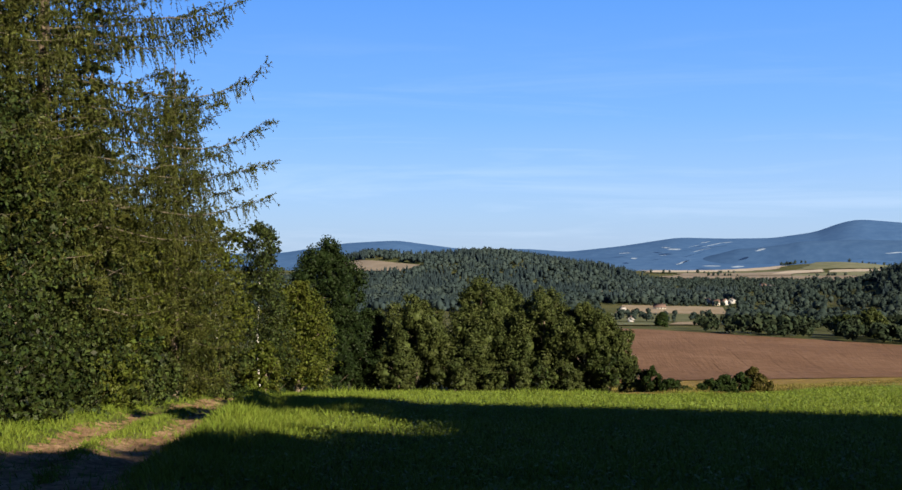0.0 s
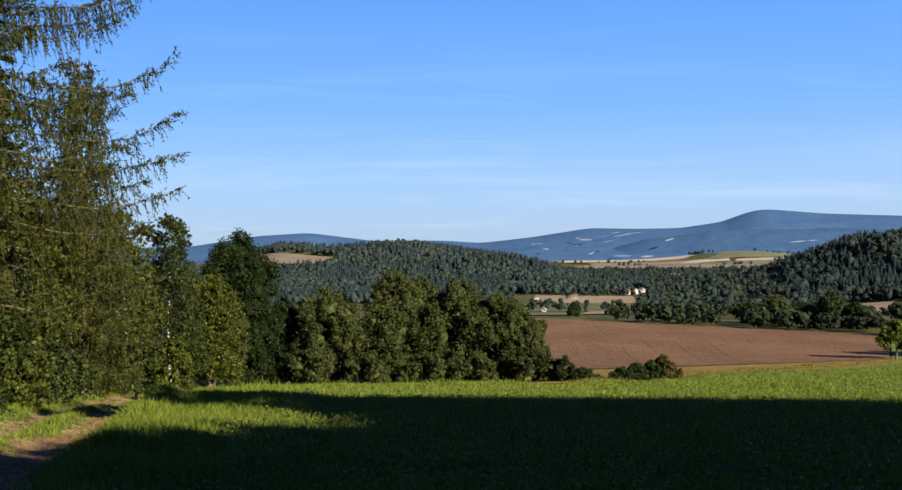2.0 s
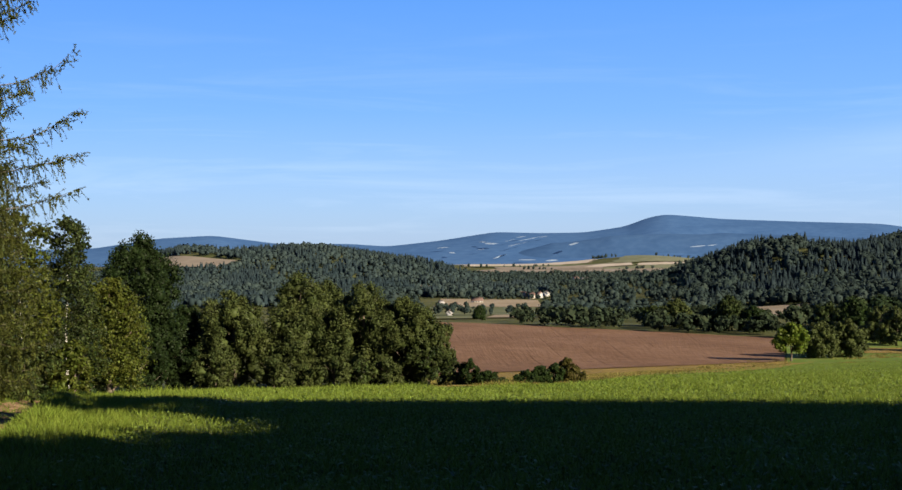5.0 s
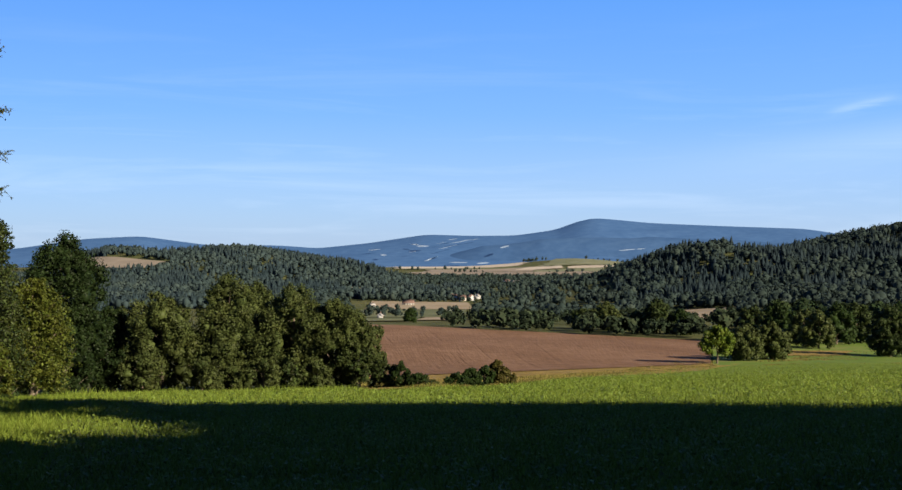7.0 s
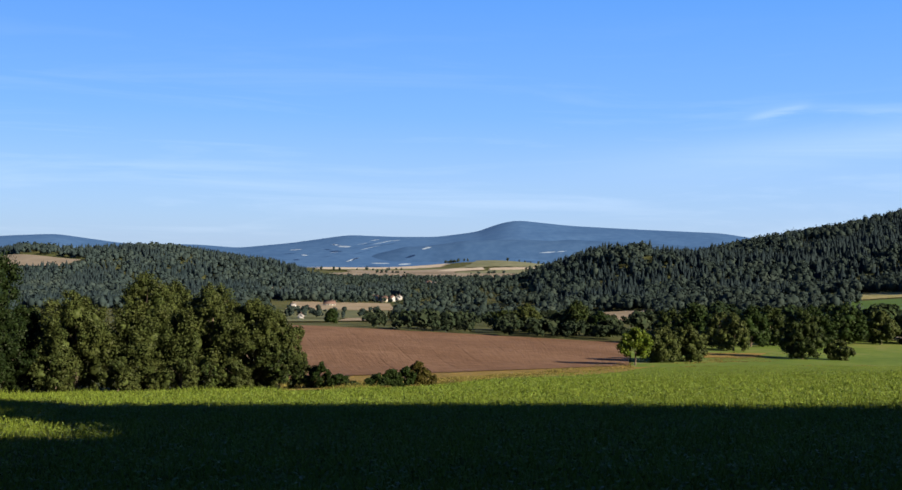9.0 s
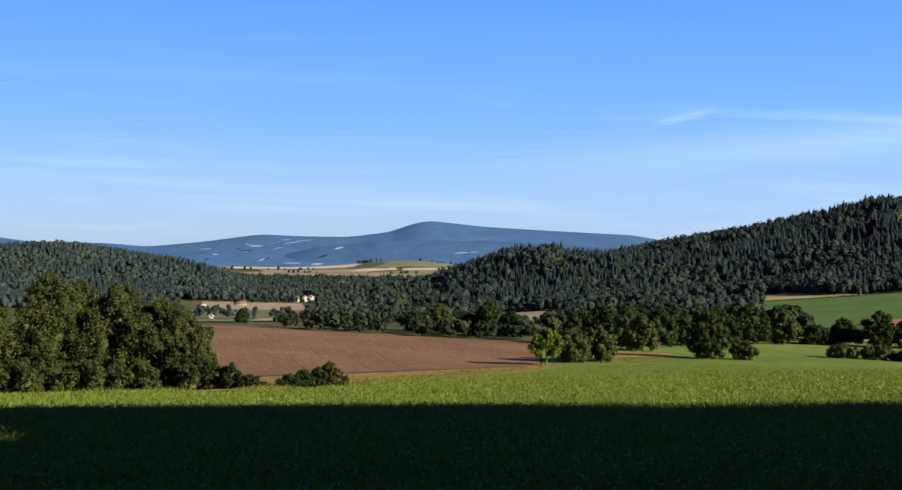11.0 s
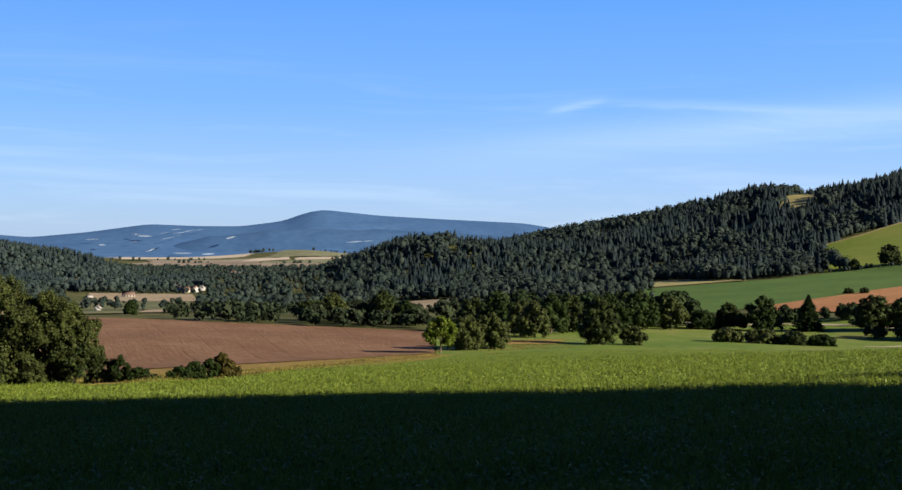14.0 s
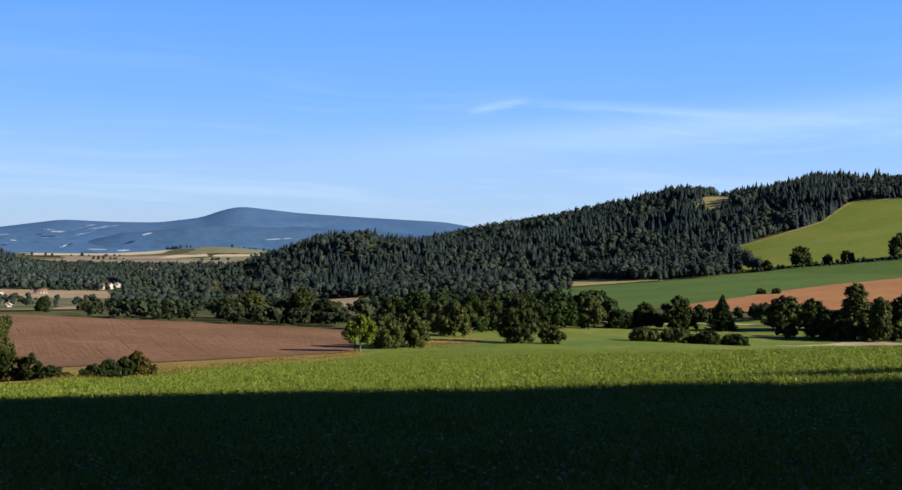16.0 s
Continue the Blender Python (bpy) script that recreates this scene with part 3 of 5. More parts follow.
def bough_crown(seed, h, r, base, count, leaf, boughs=16, top=0.45, spread=0.45, plume=1.0, clumps=12):
    """A crown of boughs, each carrying leafy clumps on its outer side, with dark hollows between."""
    rng = np.random.RandomState(seed)
    g = Geo()
    bv, bf = BALLS[2]
    sv, sf = BALLS[1]
    for k in range(boughs):
        q = (k + 0.5) / boughs
        z = base + (h - base) * (0.1 + 0.76 * q)
        wide = r * (1 - top * q ** 2.2) * min(1.0, 0.78 + q)
        a = k * 2.4 + rng.uniform(-0.4, 0.4)
        dist = wide * rng.uniform(0.42, 0.68) * (0.3 if k >= boughs - 2 else 1)
        c = np.array([math.cos(a) * dist, math.sin(a) * dist, z])
        R = max(wide * 0.4, (h - base) * 0.12) * rng.uniform(0.82, 1.15)
        R = min(R, (h - z) / plume * 0.95 + 0.05 * r)
        g.add(c + bv * np.array([1, 1, plume]) * R * (0.46 if leaf < 0.12 else 0.64) * rng.uniform(0.65, 1.15, (len(bv), 1)), bf)
        out = np.array([c[0], c[1], 0.0]) / (r + 1e-6) * 0.9 + np.array([0, 0, 0.35])
        d = rng.normal(size=(clumps, 3)) + out
        d /= np.linalg.norm(d, axis=1)[:, None]
        for dk in d:
            sc = c + dk * R * np.array([1, 1, plume]) * rng.uniform(0.62, 0.85)
            sr = R * rng.uniform(0.3, 0.5)
            g.add(sc + sv * sr * (0.45 if leaf < 0.12 else 0.6) * rng.uniform(0.7, 1.2, (len(sv), 1)), sf)
            n = max(6, int(count / boughs / clumps))
            dl = rng.normal(size=(n, 3)) + dk * 0.7
            dl /= np.linalg.norm(dl, axis=1)[:, None]
            p = sc + dl * sr * rng.uniform(0.5, 1.25, (n, 1)) * np.array([1, 1, plume])
            p[:, 2] -= 0.25 * sr * rng.rand(n)
            p[:, 2] = np.maximum(p[:, 2], 0.02)
            g.leaves(p, dl + rng.normal(size=(n, 3)) * spread, leaf * rng.uniform(0.6, 1.3, n), 0.6, rng)
    return g


def trunk_geo(seed, h, r, base, thick, limbs=7):
    rng = np.random.RandomState(seed + 77)
    g = Geo()
    zs = np.linspace(-0.3, h * 0.88, 9)
    bend = np.cumsum(rng.normal(size=(9, 2)) * 0.02 * h / 3, axis=0)
    bend[:2] = 0
    pts = np.column_stack([bend, zs])
    g.tube(pts, thick * (1.15 - zs / h) ** 1.1 * np.where(np.arange(9) == 0, 1.5, 1), 8)
    for k in range(limbs):
        z0 = base + (h * 0.8 - base) * (k + 0.3) / limbs
        i = np.interp(z0, zs, np.arange(9))
        p0 = np.array([np.interp(i, np.arange(9), pts[:, j]) for j in range(3)])
        a = k * 2.4 + rng.uniform(-0.4, 0.4)
        L = r * rng.uniform(0.55, 0.85) * (1 - 0.5 * k / limbs)
        s = np.linspace(0, 1, 6)[:, None]
        d = np.array([math.cos(a), math.sin(a), 0.0])
        g.tube(p0 + s * d * L + s ** 1.4 * np.array([0, 0, L * 0.7]), thick * 0.42 * (1.05 - s[:, 0]), 6)
    return g



def tree(name, seed, h, r, mat, count, leaf, label, base=None, bark=None, lumps=14, top=0.55, thick=None, group="", limbs=7, spread=0.55, plume=0.9, boughs=0):
    base = 0.12 * h if base is None else base
    group = group or {"bush": "bushes", "willow_tree": "willows at the foot of the meadow", "birch_tree": "birches by the track", "poplar_tree": "poplars in the valley"}.get(name, "broadleaf trees")
    ob = new(name)
    tagged(ob, label, "bush" if "bush" in name else "tree", group)
    part("trunk", trunk_geo(seed, h, r, base, thick or 0.02 * h, limbs), bark or M_BARK, ob, smooth_faces=True)
    part("crown", bough_crown(seed, h, r, base, count, leaf, boughs, top, spread, plume) if boughs else crown_geo(seed, h, r, base, count, leaf, lumps, top, spread, plume), mat, ob)
    return ob


def stand(ob, az, d, turn=0.0, s=1.0, sz=None, sink=0.1):
    x, y = polar(az, d)
    ob.matrix_basis = Matrix.LocRotScale((x, y, gz(x, y) - sink), Euler((0, 0, turn)), (s, s, sz or s))
    return ob


def standxy(ob, x, y, turn=0.0, s=1.0):
    ob.matrix_basis = Matrix.LocRotScale((x, y, gz(x, y) - 0.1), Euler((0, 0, turn)), (s, s, s))
    return ob


# row of young broadleaf trees along the track
ROW = [(-12.2, 24, 9.8, 3.1), (-12.3, 28.5, 10.0, 3.1), (-12.8, 33, 10.0, 3.2), (-13.2, 38, 10.5, 3.3), (-13.8, 43, 10, 3.2), (-14.4, 49, 9.0, 3.0), (-14.4, 54, 9.0, 3.0), (-14.4, 60, 9.5, 3.0)]
for i, (x, y, h, r) in enumerate(ROW):
    # the first two trees get the leaf colour with shade painted in
    t = tree("broadleaf_tree", 10 + i, h, r, M_HAZEL_SHADED if i < 2 else (M_LEAF, M_LEAF_Y)[i in (4, 5, 6)], int(33000 - 2900 * i), 0.056 + 0.0045 * i, "dense green broadleaf tree branched to the grass beside the track", base=0.3, lumps=26, top=0.45)
    standxy(t, x, y, i * 1.7)


def larch(name, seed, h, reach, label, density=1.0, first=0.12, long=()):
    """A larch: straight trunk, long limbs that sag and turn up at the tip, hung with thin shoots; long: height, bearing, length, sag and rise of single limbs."""
    rng = np.random.RandomState(seed)
    ob = tagged(new(name), label, "tree", "larches by the track")
    zs = np.linspace(-0.3, h, 12)
    g = Geo()
    g.tube(np.column_stack([np.sin(zs * 0.4) * 0.05, np.cos(zs * 0.3) * 0.05, zs]), 0.013 * h * (1.05 - zs / h * 0.98), 9)
    part("trunk", g, M_BARK, ob, smooth_faces=True)
    needles = Geo()
    limbs, k, z = list(long), 0, h * first
    while z < h * 0.97:
        q = (z - h * first) / (h * (1 - first))
        L = reach * (1 - q) ** 0.75 * rng.uniform(0.7, 1.08) + 0.25
        limbs.append((z, k * 2.4 + rng.uniform(-0.3, 0.3), L, 0.12 * L, -0.02 * L))
        z += h * 0.0062 * rng.uniform(0.6, 1.6)
        k += 1
    for q, (z, a, L, sag, tip) in enumerate(limbs):
        rng = np.random.RandomState(seed * 1000 + q)
        d = np.array([math.cos(a), math.sin(a), 0.0])
        single = q < len(long)
        s = np.linspace(0, 1, 14)
        rise = -sag * np.clip(s / 0.62, 0, 1) ** 1.3 + (sag + tip) * np.clip((s - 0.62) / 0.38, 0, 1) ** 1.9
        pts = np.array([0, 0, z]) + s[:, None] * d * L + np.column_stack([0 * s, 0 * s, rise]) + np.cumsum(rng.normal(size=(14, 3)) * 0.009 * L, axis=0) * s[:, None]
        bg = Geo()
        bg.tube(pts, (0.006 + 0.0055 * L) * (1.06 - s), 5)
        n_sh = int(L * (19 if single else 15) * density) + 3
        across = np.cross(d, (0, 0, 1))
        for t in rng.uniform(0.03, 1, n_sh) ** 0.85:
            p = np.array([np.interp(t, s, pts[:, j]) for j in range(3)])
            out = 0.55 * (0.9 - 0.75 * t) * min(1.5, 0.25 * L + 0.2)
            m_ = p + across * rng.normal() * out + d * rng.uniform(0, 0.15) + np.array([0, 0, rng.uniform(-0.1, 0.06)])
            drop = rng.uniform(0.25, 1.1) * (0.6 + 0.5 * (1 - t)) * (1.0 if t < 0.9 else 0.5)
            up = rng.rand() < (0.12 if t < 0.8 else 0.45)
            e = m_ + d * rng.uniform(-0.05, 0.3) * (1.6 if up else 1) + across * rng.normal() * 0.1 + np.array([0, 0, drop * 0.45 if up else -drop])
            for flat in (d * 0.009, across * 0.009):
                needles.add([p - flat, p + flat, m_ + flat, m_ - flat, e + flat * 0.4, e - flat * 0.4], [(0, 1, 2, 3), (3, 2, 4, 5)])
            nn = int(6 + 13 * drop) if single else int(4 + 9 * drop)
            w = rng.rand(nn, 1) * 1.25 - 0.25
            c = np.where(w > 0, m_ + (e - m_) * w, m_ + (m_ - p) * w * 4) + rng.normal(size=(nn, 3)) * 0.014
            needles.leaves(c, rng.normal(size=(nn, 3)), rng.uniform(0.04, 0.075, nn) if single else rng.uniform(0.06, 0.11, nn), 0.3, rng)
        part("branch", bg, M_LIMB, ob)
    part("needles", needles, M_LARCH, ob)
    return ob


def spruce(name, seed, h, r, label, mat=None, levels=26, per=8, leaf=1.0):
    rng = np.random.RandomState(seed)
    ob = tagged(new(name), label, "tree")
    g = Geo()
    zs = np.linspace(-0.3, h, 8)
    g.tube(np.column_stack([0 * zs, 0 * zs, zs]), 0.014 * h * (1.03 - zs / h), 8)
    part("trunk", g, M_BARK, ob, smooth_faces=True)
    n = Geo()
    for k in range(levels):
        q = k / (levels - 1)
        z = h * (0.05 + 0.94 * q)
        R = r * (1 - q) ** 0.85 + 0.12
        for j in range(per):
            a = k * 1.3 + j * 2 * math.pi / per + rng.uniform(-0.25, 0.25)
            L = R * rng.uniform(0.75, 1.1)
            d = np.array([math.cos(a), math.sin(a), 0])
            m = max(10, int(38 * L))
            t = rng.uniform(0.08, 1, m)
            c = np.array([0, 0, z]) + t[:, None] * d * L + np.cross(d, (0, 0, 1)) * (rng.uniform(-1, 1, m) * 0.3 * L * (1.05 - t))[:, None]
            c[:, 2] += -0.38 * L * t + 0.22 * L * t ** 3 + rng.uniform(-0.12, 0.02, m)
            nn = rng.normal(size=(m, 3)) * 0.5 + np.array([0, 0, 1.0])
            n.leaves(c, nn, leaf * rng.uniform(0.1, 0.2, m), 0.4, rng)
    part("needles", n, mat or M_SPRUCE, ob)
    return ob


LONG_LIMBS = [(12.6, 0.28, 5.90, -0.5, 1.3), (12.2, 0.1, 5.00, 0.0, 0.8), (12.9, 0.45, 5.20, -0.3, 1.0), (13.8, 0.3, 6.00, -0.3, 1.2), (14.9, 0.2, 5.80, -0.2, 1.1), (11.1, 0.34, 6.90, 0.55, 0.75), (9.3, 0.3, 7.20, 0.5, 0.55), (8.2, 0.36, 7.05, 0.45, 0.15), (7.2, 0.32, 7.10, 0.55, -0.05), (10.3, 0.2, 5.30, 0.5, 0.2), (10.6, 0.5, 5.30, 0.4, 0.1), (8.4, 0.55, 5.40, 0.5, 0.0), (7.0, 0.6, 5.40, 0.5, -0.1), (6.3, 0.4, 5.80, 0.6, -0.2), (12.4, 0.38, 5.50, -0.2, 1.0),
         (9.9, 0.6, 5.60, 0.5, 0.1), (8.7, 0.05, 5.80, 0.5, 0.0), (7.7, 0.5, 5.90, 0.5, -0.1), (6.6, 0.15, 6.00, 0.6, -0.2), (16.0, 0.35, 5.60, 0.0, 1.0)]
standxy(larch("larch_tree", 3, 25, 4.5, "tall larch with long sagging branches turned up at the tips", 1.4, 0.16, LONG_LIMBS), -12.9, 36.5, 0.0)
standxy(larch("larch_tree", 14, 23, 5.2, "tall larch hung with brownish green shoots", 0.9, 0.2), -14.2, 33.0, 2.0)
standxy(larch("larch_tree", 15, 24, 5.2, "tall larch hung with brownish green shoots", 1.0, 0.2), -13.6, 29.0, 3.3)
standxy(larch("larch_tree", 8, 15.4, 3.0, "slender grey-green larch with drooping shoots", 1.35, 0.1), -12.1, 50.3, 1.1)
standxy(larch("larch_tree", 16, 23, 5.0, "tall larch hung with brownish green shoots", 0.5, 0.25), -15.3, 40.0, 0.7)
standxy(spruce("spruce_tree", 4, 17, 2.8, "dark spruce standing among larches"), -13.9, 44.5)
standxy(spruce("spruce_tree", 5, 19, 3.0, "dark spruce standing among larches"), -17, 40)
standxy(spruce("spruce_tree", 9, 20, 3.2, "dark spruce standing among larches"), -17.5, 35)

# birch and the trees beyond the end of the track
stand(tree("birch_tree", 31, 11.5, 2.5, M_LEAF, 24000, 0.06, "light green birch with a thin airy crown", base=0.6, lumps=26, top=0.5, thick=0.08, limbs=0, bark=M_BIRCH), -9.5, 68)
stand(tree("birch_tree", 32, 11.4, 2.6, M_LEAF_Y, 20000, 0.065, "yellowing birch with a thin airy crown", base=0.6, lumps=24, top=0.45, thick=0.08, limbs=0, bark=M_BIRCH), -11.6, 66)
stand(tree("broadleaf_tree", 33, 8.6, 3.4, M_LEAF_Y, 26000, 0.08, "light yellow-green broadleaf tree in full leaf", base=0.2, lumps=22), -7.6, 80)
stand(tree("broadleaf_tree", 34, 13.0, 4.4, M_ALDER, 36000, 0.1, "tall dark green broadleaf tree with a dense crown", base=0.4, boughs=28, top=0.62, plume=1.15), -6.2, 96)
# willows at the foot of the meadow
for i, (az, d, h, r, m) in enumerate([(-4.0, 100, 7.2, 3.4, M_ALDER), (-1.7, 96, 8.2, 3.7, M_WILLOW), (1.4, 97, 9.6, 4.4, M_WILLOW), (4.5, 96, 9.0, 4.0, M_WILLOW), (6.7, 95, 7.6, 3.4, M_WILLOW), (-2.8, 104, 7.8, 3.6, M_WILLOW), (3.0, 103, 9.6, 4.0, M_WILLOW), (8.0, 94, 5.6, 2.2, M_WILLOW)]):
    stand(tree("willow_tree", 40 + i, h, r, m, 26000, 0.1, "rounded grey-green willow with foliage down to the grass", base=0.1, boughs=20, top=0.5, spread=0.5, plume=1.2), az, d, i * 1.3)
for i, (x, y, h, r) in enumerate([(-9.9, 22, 2.2, 1.5), (-10.6, 25.5, 2.6, 1.6), (-10.9, 29, 2.4, 1.6), (-11.3, 33, 2.8, 1.7), (-11.6, 37.5, 2.5, 1.6), (-12.0, 42, 2.8, 1.8), (-12.3, 47, 2.6, 1.7), (-12.6, 52, 2.7, 1.8), (-12.9, 58, 2.8, 1.8)]):
    # the first three shrubs get the leaf colour with shade painted in
    standxy(tree("bush", 80 + i, h, r, (M_HAZEL_SHADED if i < 3 else M_LEAF, M_LEAF_Y)[i % 3 == 1 and i > 3], 5600, 0.055 + 0.004 * i, "leafy hazel shrub at the foot of the trees", base=0.02, lumps=11, top=0.3), x, y, i * 2.1)
for i, (az, d, h, r, m) in enumerate([(-9.3, 64, 3.6, 1.8, M_LEAF_Y), (-11.4, 64, 3.6, 2.0, M_LEAF), (-9.6, 72, 3.4, 2.2, M_LEAF_D), (-9.0, 80, 4.2, 2.4, M_LEAF), (-7.4, 86, 4.0, 2.4, M_LEAF_D), (-6.2, 92, 4.6, 2.6, M_ALDER), (-4.9, 95, 4.4, 2.6, M_ALDER), (-3.4, 95, 4.0, 2.2, M_ALDER), (-2.6, 93, 3.2, 2.0, M_WILLOW), (0.2, 92, 2.8, 1.9, M_WILLOW), (8.2, 93, 3.4, 2.0, M_LEAF), (5.8, 92, 2.4, 1.8, M_WILLOW), (3.2, 92, 2.6, 1.9, M_WILLOW), (4.4, 92, 2.2, 1.7, M_LEAF), (1.6, 92.5, 2.2, 1.7, M_WILLOW)]):
    stand(tree("bush", 60 + i, h, r, m, 3800, 0.092, "leafy green shrub filling the edge of the wood", base=0.02, boughs=9, top=0.35), az, d)
for i, (x, y, h, r) in enumerate([(-10.2, 57, 0.9, 0.8), (-9.2, 59, 0.7, 0.6), (-9.6, 55.5, 0.8, 0.7), (-9.9, 64, 0.8, 0.7)]):
    standxy(tree("bush", 95 + i, h, r, M_LEAF_D, 900, 0.06, "small dark weed clump beside the track", base=0.02, lumps=6, top=0.3, limbs=2), x, y, i * 2.0)
for i, (az, d, h, r, m) in enumerate([(9.1, 82, 2.3, 1.2, M_LEAF), (9.9, 81, 2.2, 1.0, M_LEAF_D), (10.8, 80, 1.2, 1.0, M_LEAF_D), (11.5, 79, 0.7, 0.7, M_LEAF), (12.7, 80, 1.15, 1.0, M_LEAF_D), (13.4, 81, 1.5, 1.1, M_LEAF_D), (14.1, 83, 1.7, 1.0, M_LEAF_D), (14.7, 84, 2.15, 1.05, M_RUST), (15.25, 85, 1.3, 0.8, M_RUST)]):
    stand(tree("bush", 50 + i, h, r, m, 4000, 0.075, "low rusty green bush in dry grass" if m is M_RUST else "low rounded dark green bush at the edge of the meadow", base=0.03, boughs=9, top=0.35), az, d)

# single trees on the valley floor
MID = [("broadleaf_tree", 25.5, 216, 7.0, 3.1, M_LIME, "small bright yellow-green tree with a bare pale trunk"), ("broadleaf_tree", 26.8, 230, 7.0, 4.0, M_WILLOW, "rounded green tree at the end of the ploughed field"),
       ("broadleaf_tree", 28.1, 236, 7.2, 3.8, M_WILLOW, "rounded green tree at the end of the ploughed field"), ("broadleaf_tree", 30.2, 292, 9.2, 4.0, M_WILLOW, "grey-green tree by the valley meadow"),
       ("broadleaf_tree", 28.4, 318, 11, 5.4, M_LEAF_D, "dark broadleaf tree behind dry grass"), ("broadleaf_tree", 29.5, 302, 9.6, 4.4, M_WILLOW, "grey-green tree behind dry grass"), ("broadleaf_tree", 31.0, 328, 11, 5.2, M_LEAF_D, "dark broadleaf tree behind dry grass"), ("broadleaf_tree", 27.2, 330, 10, 5.2, M_LEAF_D, "dark broadleaf tree behind rounded green trees"), ("broadleaf_tree", 33.9, 345, 11.5, 5.6, M_LEAF_D, "dark broadleaf tree by the stream"),
       ("broadleaf_tree", 33.4, 262, 10.9, 5.2, M_LEAF_D, "large dark broadleaf tree standing alone in the meadow"), ("bush", 35.1, 264, 4.4, 2.8, M_WILLOW, "rounded bush beside a large tree"),
       ("broadleaf_tree", 31.9, 342, 11.2, 6.0, M_LEAF_D, "dark broadleaf tree by the stream"), ("broadleaf_tree", 35.3, 367, 12.3, 6.6, M_LEAF_D, "dark broadleaf tree by the stream"),
       ("broadleaf_tree", 36.9, 374, 10.6, 4.6, M_WILLOW, "grey-green tree by the stream"), ("bush", 38.4, 382, 6.1, 4.8, M_LEAF_D, "dark hedge bush by the stream"),
       ("broadleaf_tree", 39.6, 388, 9.0, 4.0, M_LEAF_D, "dark broadleaf tree by the stream"), ("broadleaf_tree", 41.2, 381, 11.2, 5.6, M_LEAF_D, "dark broadleaf tree by the stream"),
       ("bush", 39.6, 300, 3.4, 4.0, M_WILLOW, "low rounded bush in the valley meadow"), ("bush", 41.2, 300, 3.2, 4.0, M_WILLOW, "low rounded bush in the valley meadow"),
       ("bush", 42.6, 297, 3.0, 4.0, M_LEAF_D, "low dark bush in the valley meadow"), ("bush", 44.0, 297, 2.6, 3.6, M_LEAF_D, "low dark bush in the valley meadow"),
       ("broadleaf_tree", 46.2, 378, 10.9, 6.4, M_LEAF_D, "dark spreading broadleaf tree"), ("broadleaf_tree", 47.4, 380, 9.8, 5.4, M_LEAF_D, "dark spreading broadleaf tree"),
       ("poplar_tree", 49.4, 353, 16.0, 4.4, M_WILLOW, "tall narrow poplar with a ragged crown"), ("broadleaf_tree", 48.2, 352, 8.4, 5.3, M_LEAF_D, "low dark tree under a poplar"),
       ("poplar_tree", 50.5, 346, 12.6, 3.4, M_WILLOW, "pale narrow poplar with a ragged crown"), ("broadleaf_tree", 51.5, 375, 11.4, 4.8, M_LEAF_D, "dark broadleaf tree beside a poplar"),
       ("broadleaf_tree", 46.9, 793, 13.5, 8.0, M_LEAF_D, "dark round tree on the edge of the hill meadow"), ("broadleaf_tree", 45.3, 789, 6.9, 4.0, M_LEAF_D, "small dark tree on the edge of the hill meadow"),
       ("broadleaf_tree", 48.1, 791, 6.9, 3.1, M_LEAF_D, "small dark tree on the edge of the hill meadow"), ("broadleaf_tree", 49.0, 789, 8.2, 4.6, M_LEAF_D, "dark round tree on the edge of the hill meadow"),
       ("broadleaf_tree", 51.3, 790, 15.9, 7.6, M_LEAF_D, "dark round tree on the edge of the hill meadow"), ("bush", 45.1, 560, 2.7, 2.2, M_LEAF_D, "small dark bush between two fields"), ("bush", 45.8, 556, 2.9, 2.2, M_LEAF_D, "small dark bush between two fields"),
       ("broadleaf_tree", 10.4, 520, 6.6, 3.4, M_LEAF_D, "single dark tree behind the ploughed field"),
       ("broadleaf_tree", 19.0, 400, 6.8, 5.0, M_LEAF_D, "dark broadleaf tree behind the ploughed field"), ("broadleaf_tree", 20.1, 392, 9.3, 5.0, M_WILLOW, "grey-green tree behind the ploughed field"),
       ("broadleaf_tree", 22.6, 370, 11.0, 5.0, M_LEAF_D, "tall dark tree behind the ploughed field"), ("broadleaf_tree", 23.8, 368, 7.4, 5.0, M_LEAF_D, "dark broadleaf tree behind the ploughed field"), ("broadleaf_tree", 21.6, 375, 6.8, 4.0, M_LEAF_D, "dark broadleaf tree behind the ploughed field")]
for i, (name, az, d, h, r, m, label) in enumerate(MID):
    low = name == "bush"
    h, r = h * 1.1, r * 1.22
    t = tree(name, 100 + i, h, r, M_LEAF_M if m is M_LEAF_D and i % 2 else m, 6500 if d < 310 else 4400 if d < 450 else 1400, (0.125 if d < 310 else 0.16) + 0.0003 * d, label, spread=0.35, base=0.1 if low else (1.9 if i == 0 else 0.02 * h), boughs=10 if low else 19 if not name.startswith("pop") else 22, top=0.35 if low else 0.55, limbs=4)
    stand(t, az, d, i * 1.1)
stand(spruce("spruce_tree", 6, 11.6, 5.6, "dark broad conifer standing alone by the stream", levels=30, per=11, leaf=2.6), 43.3, 379)


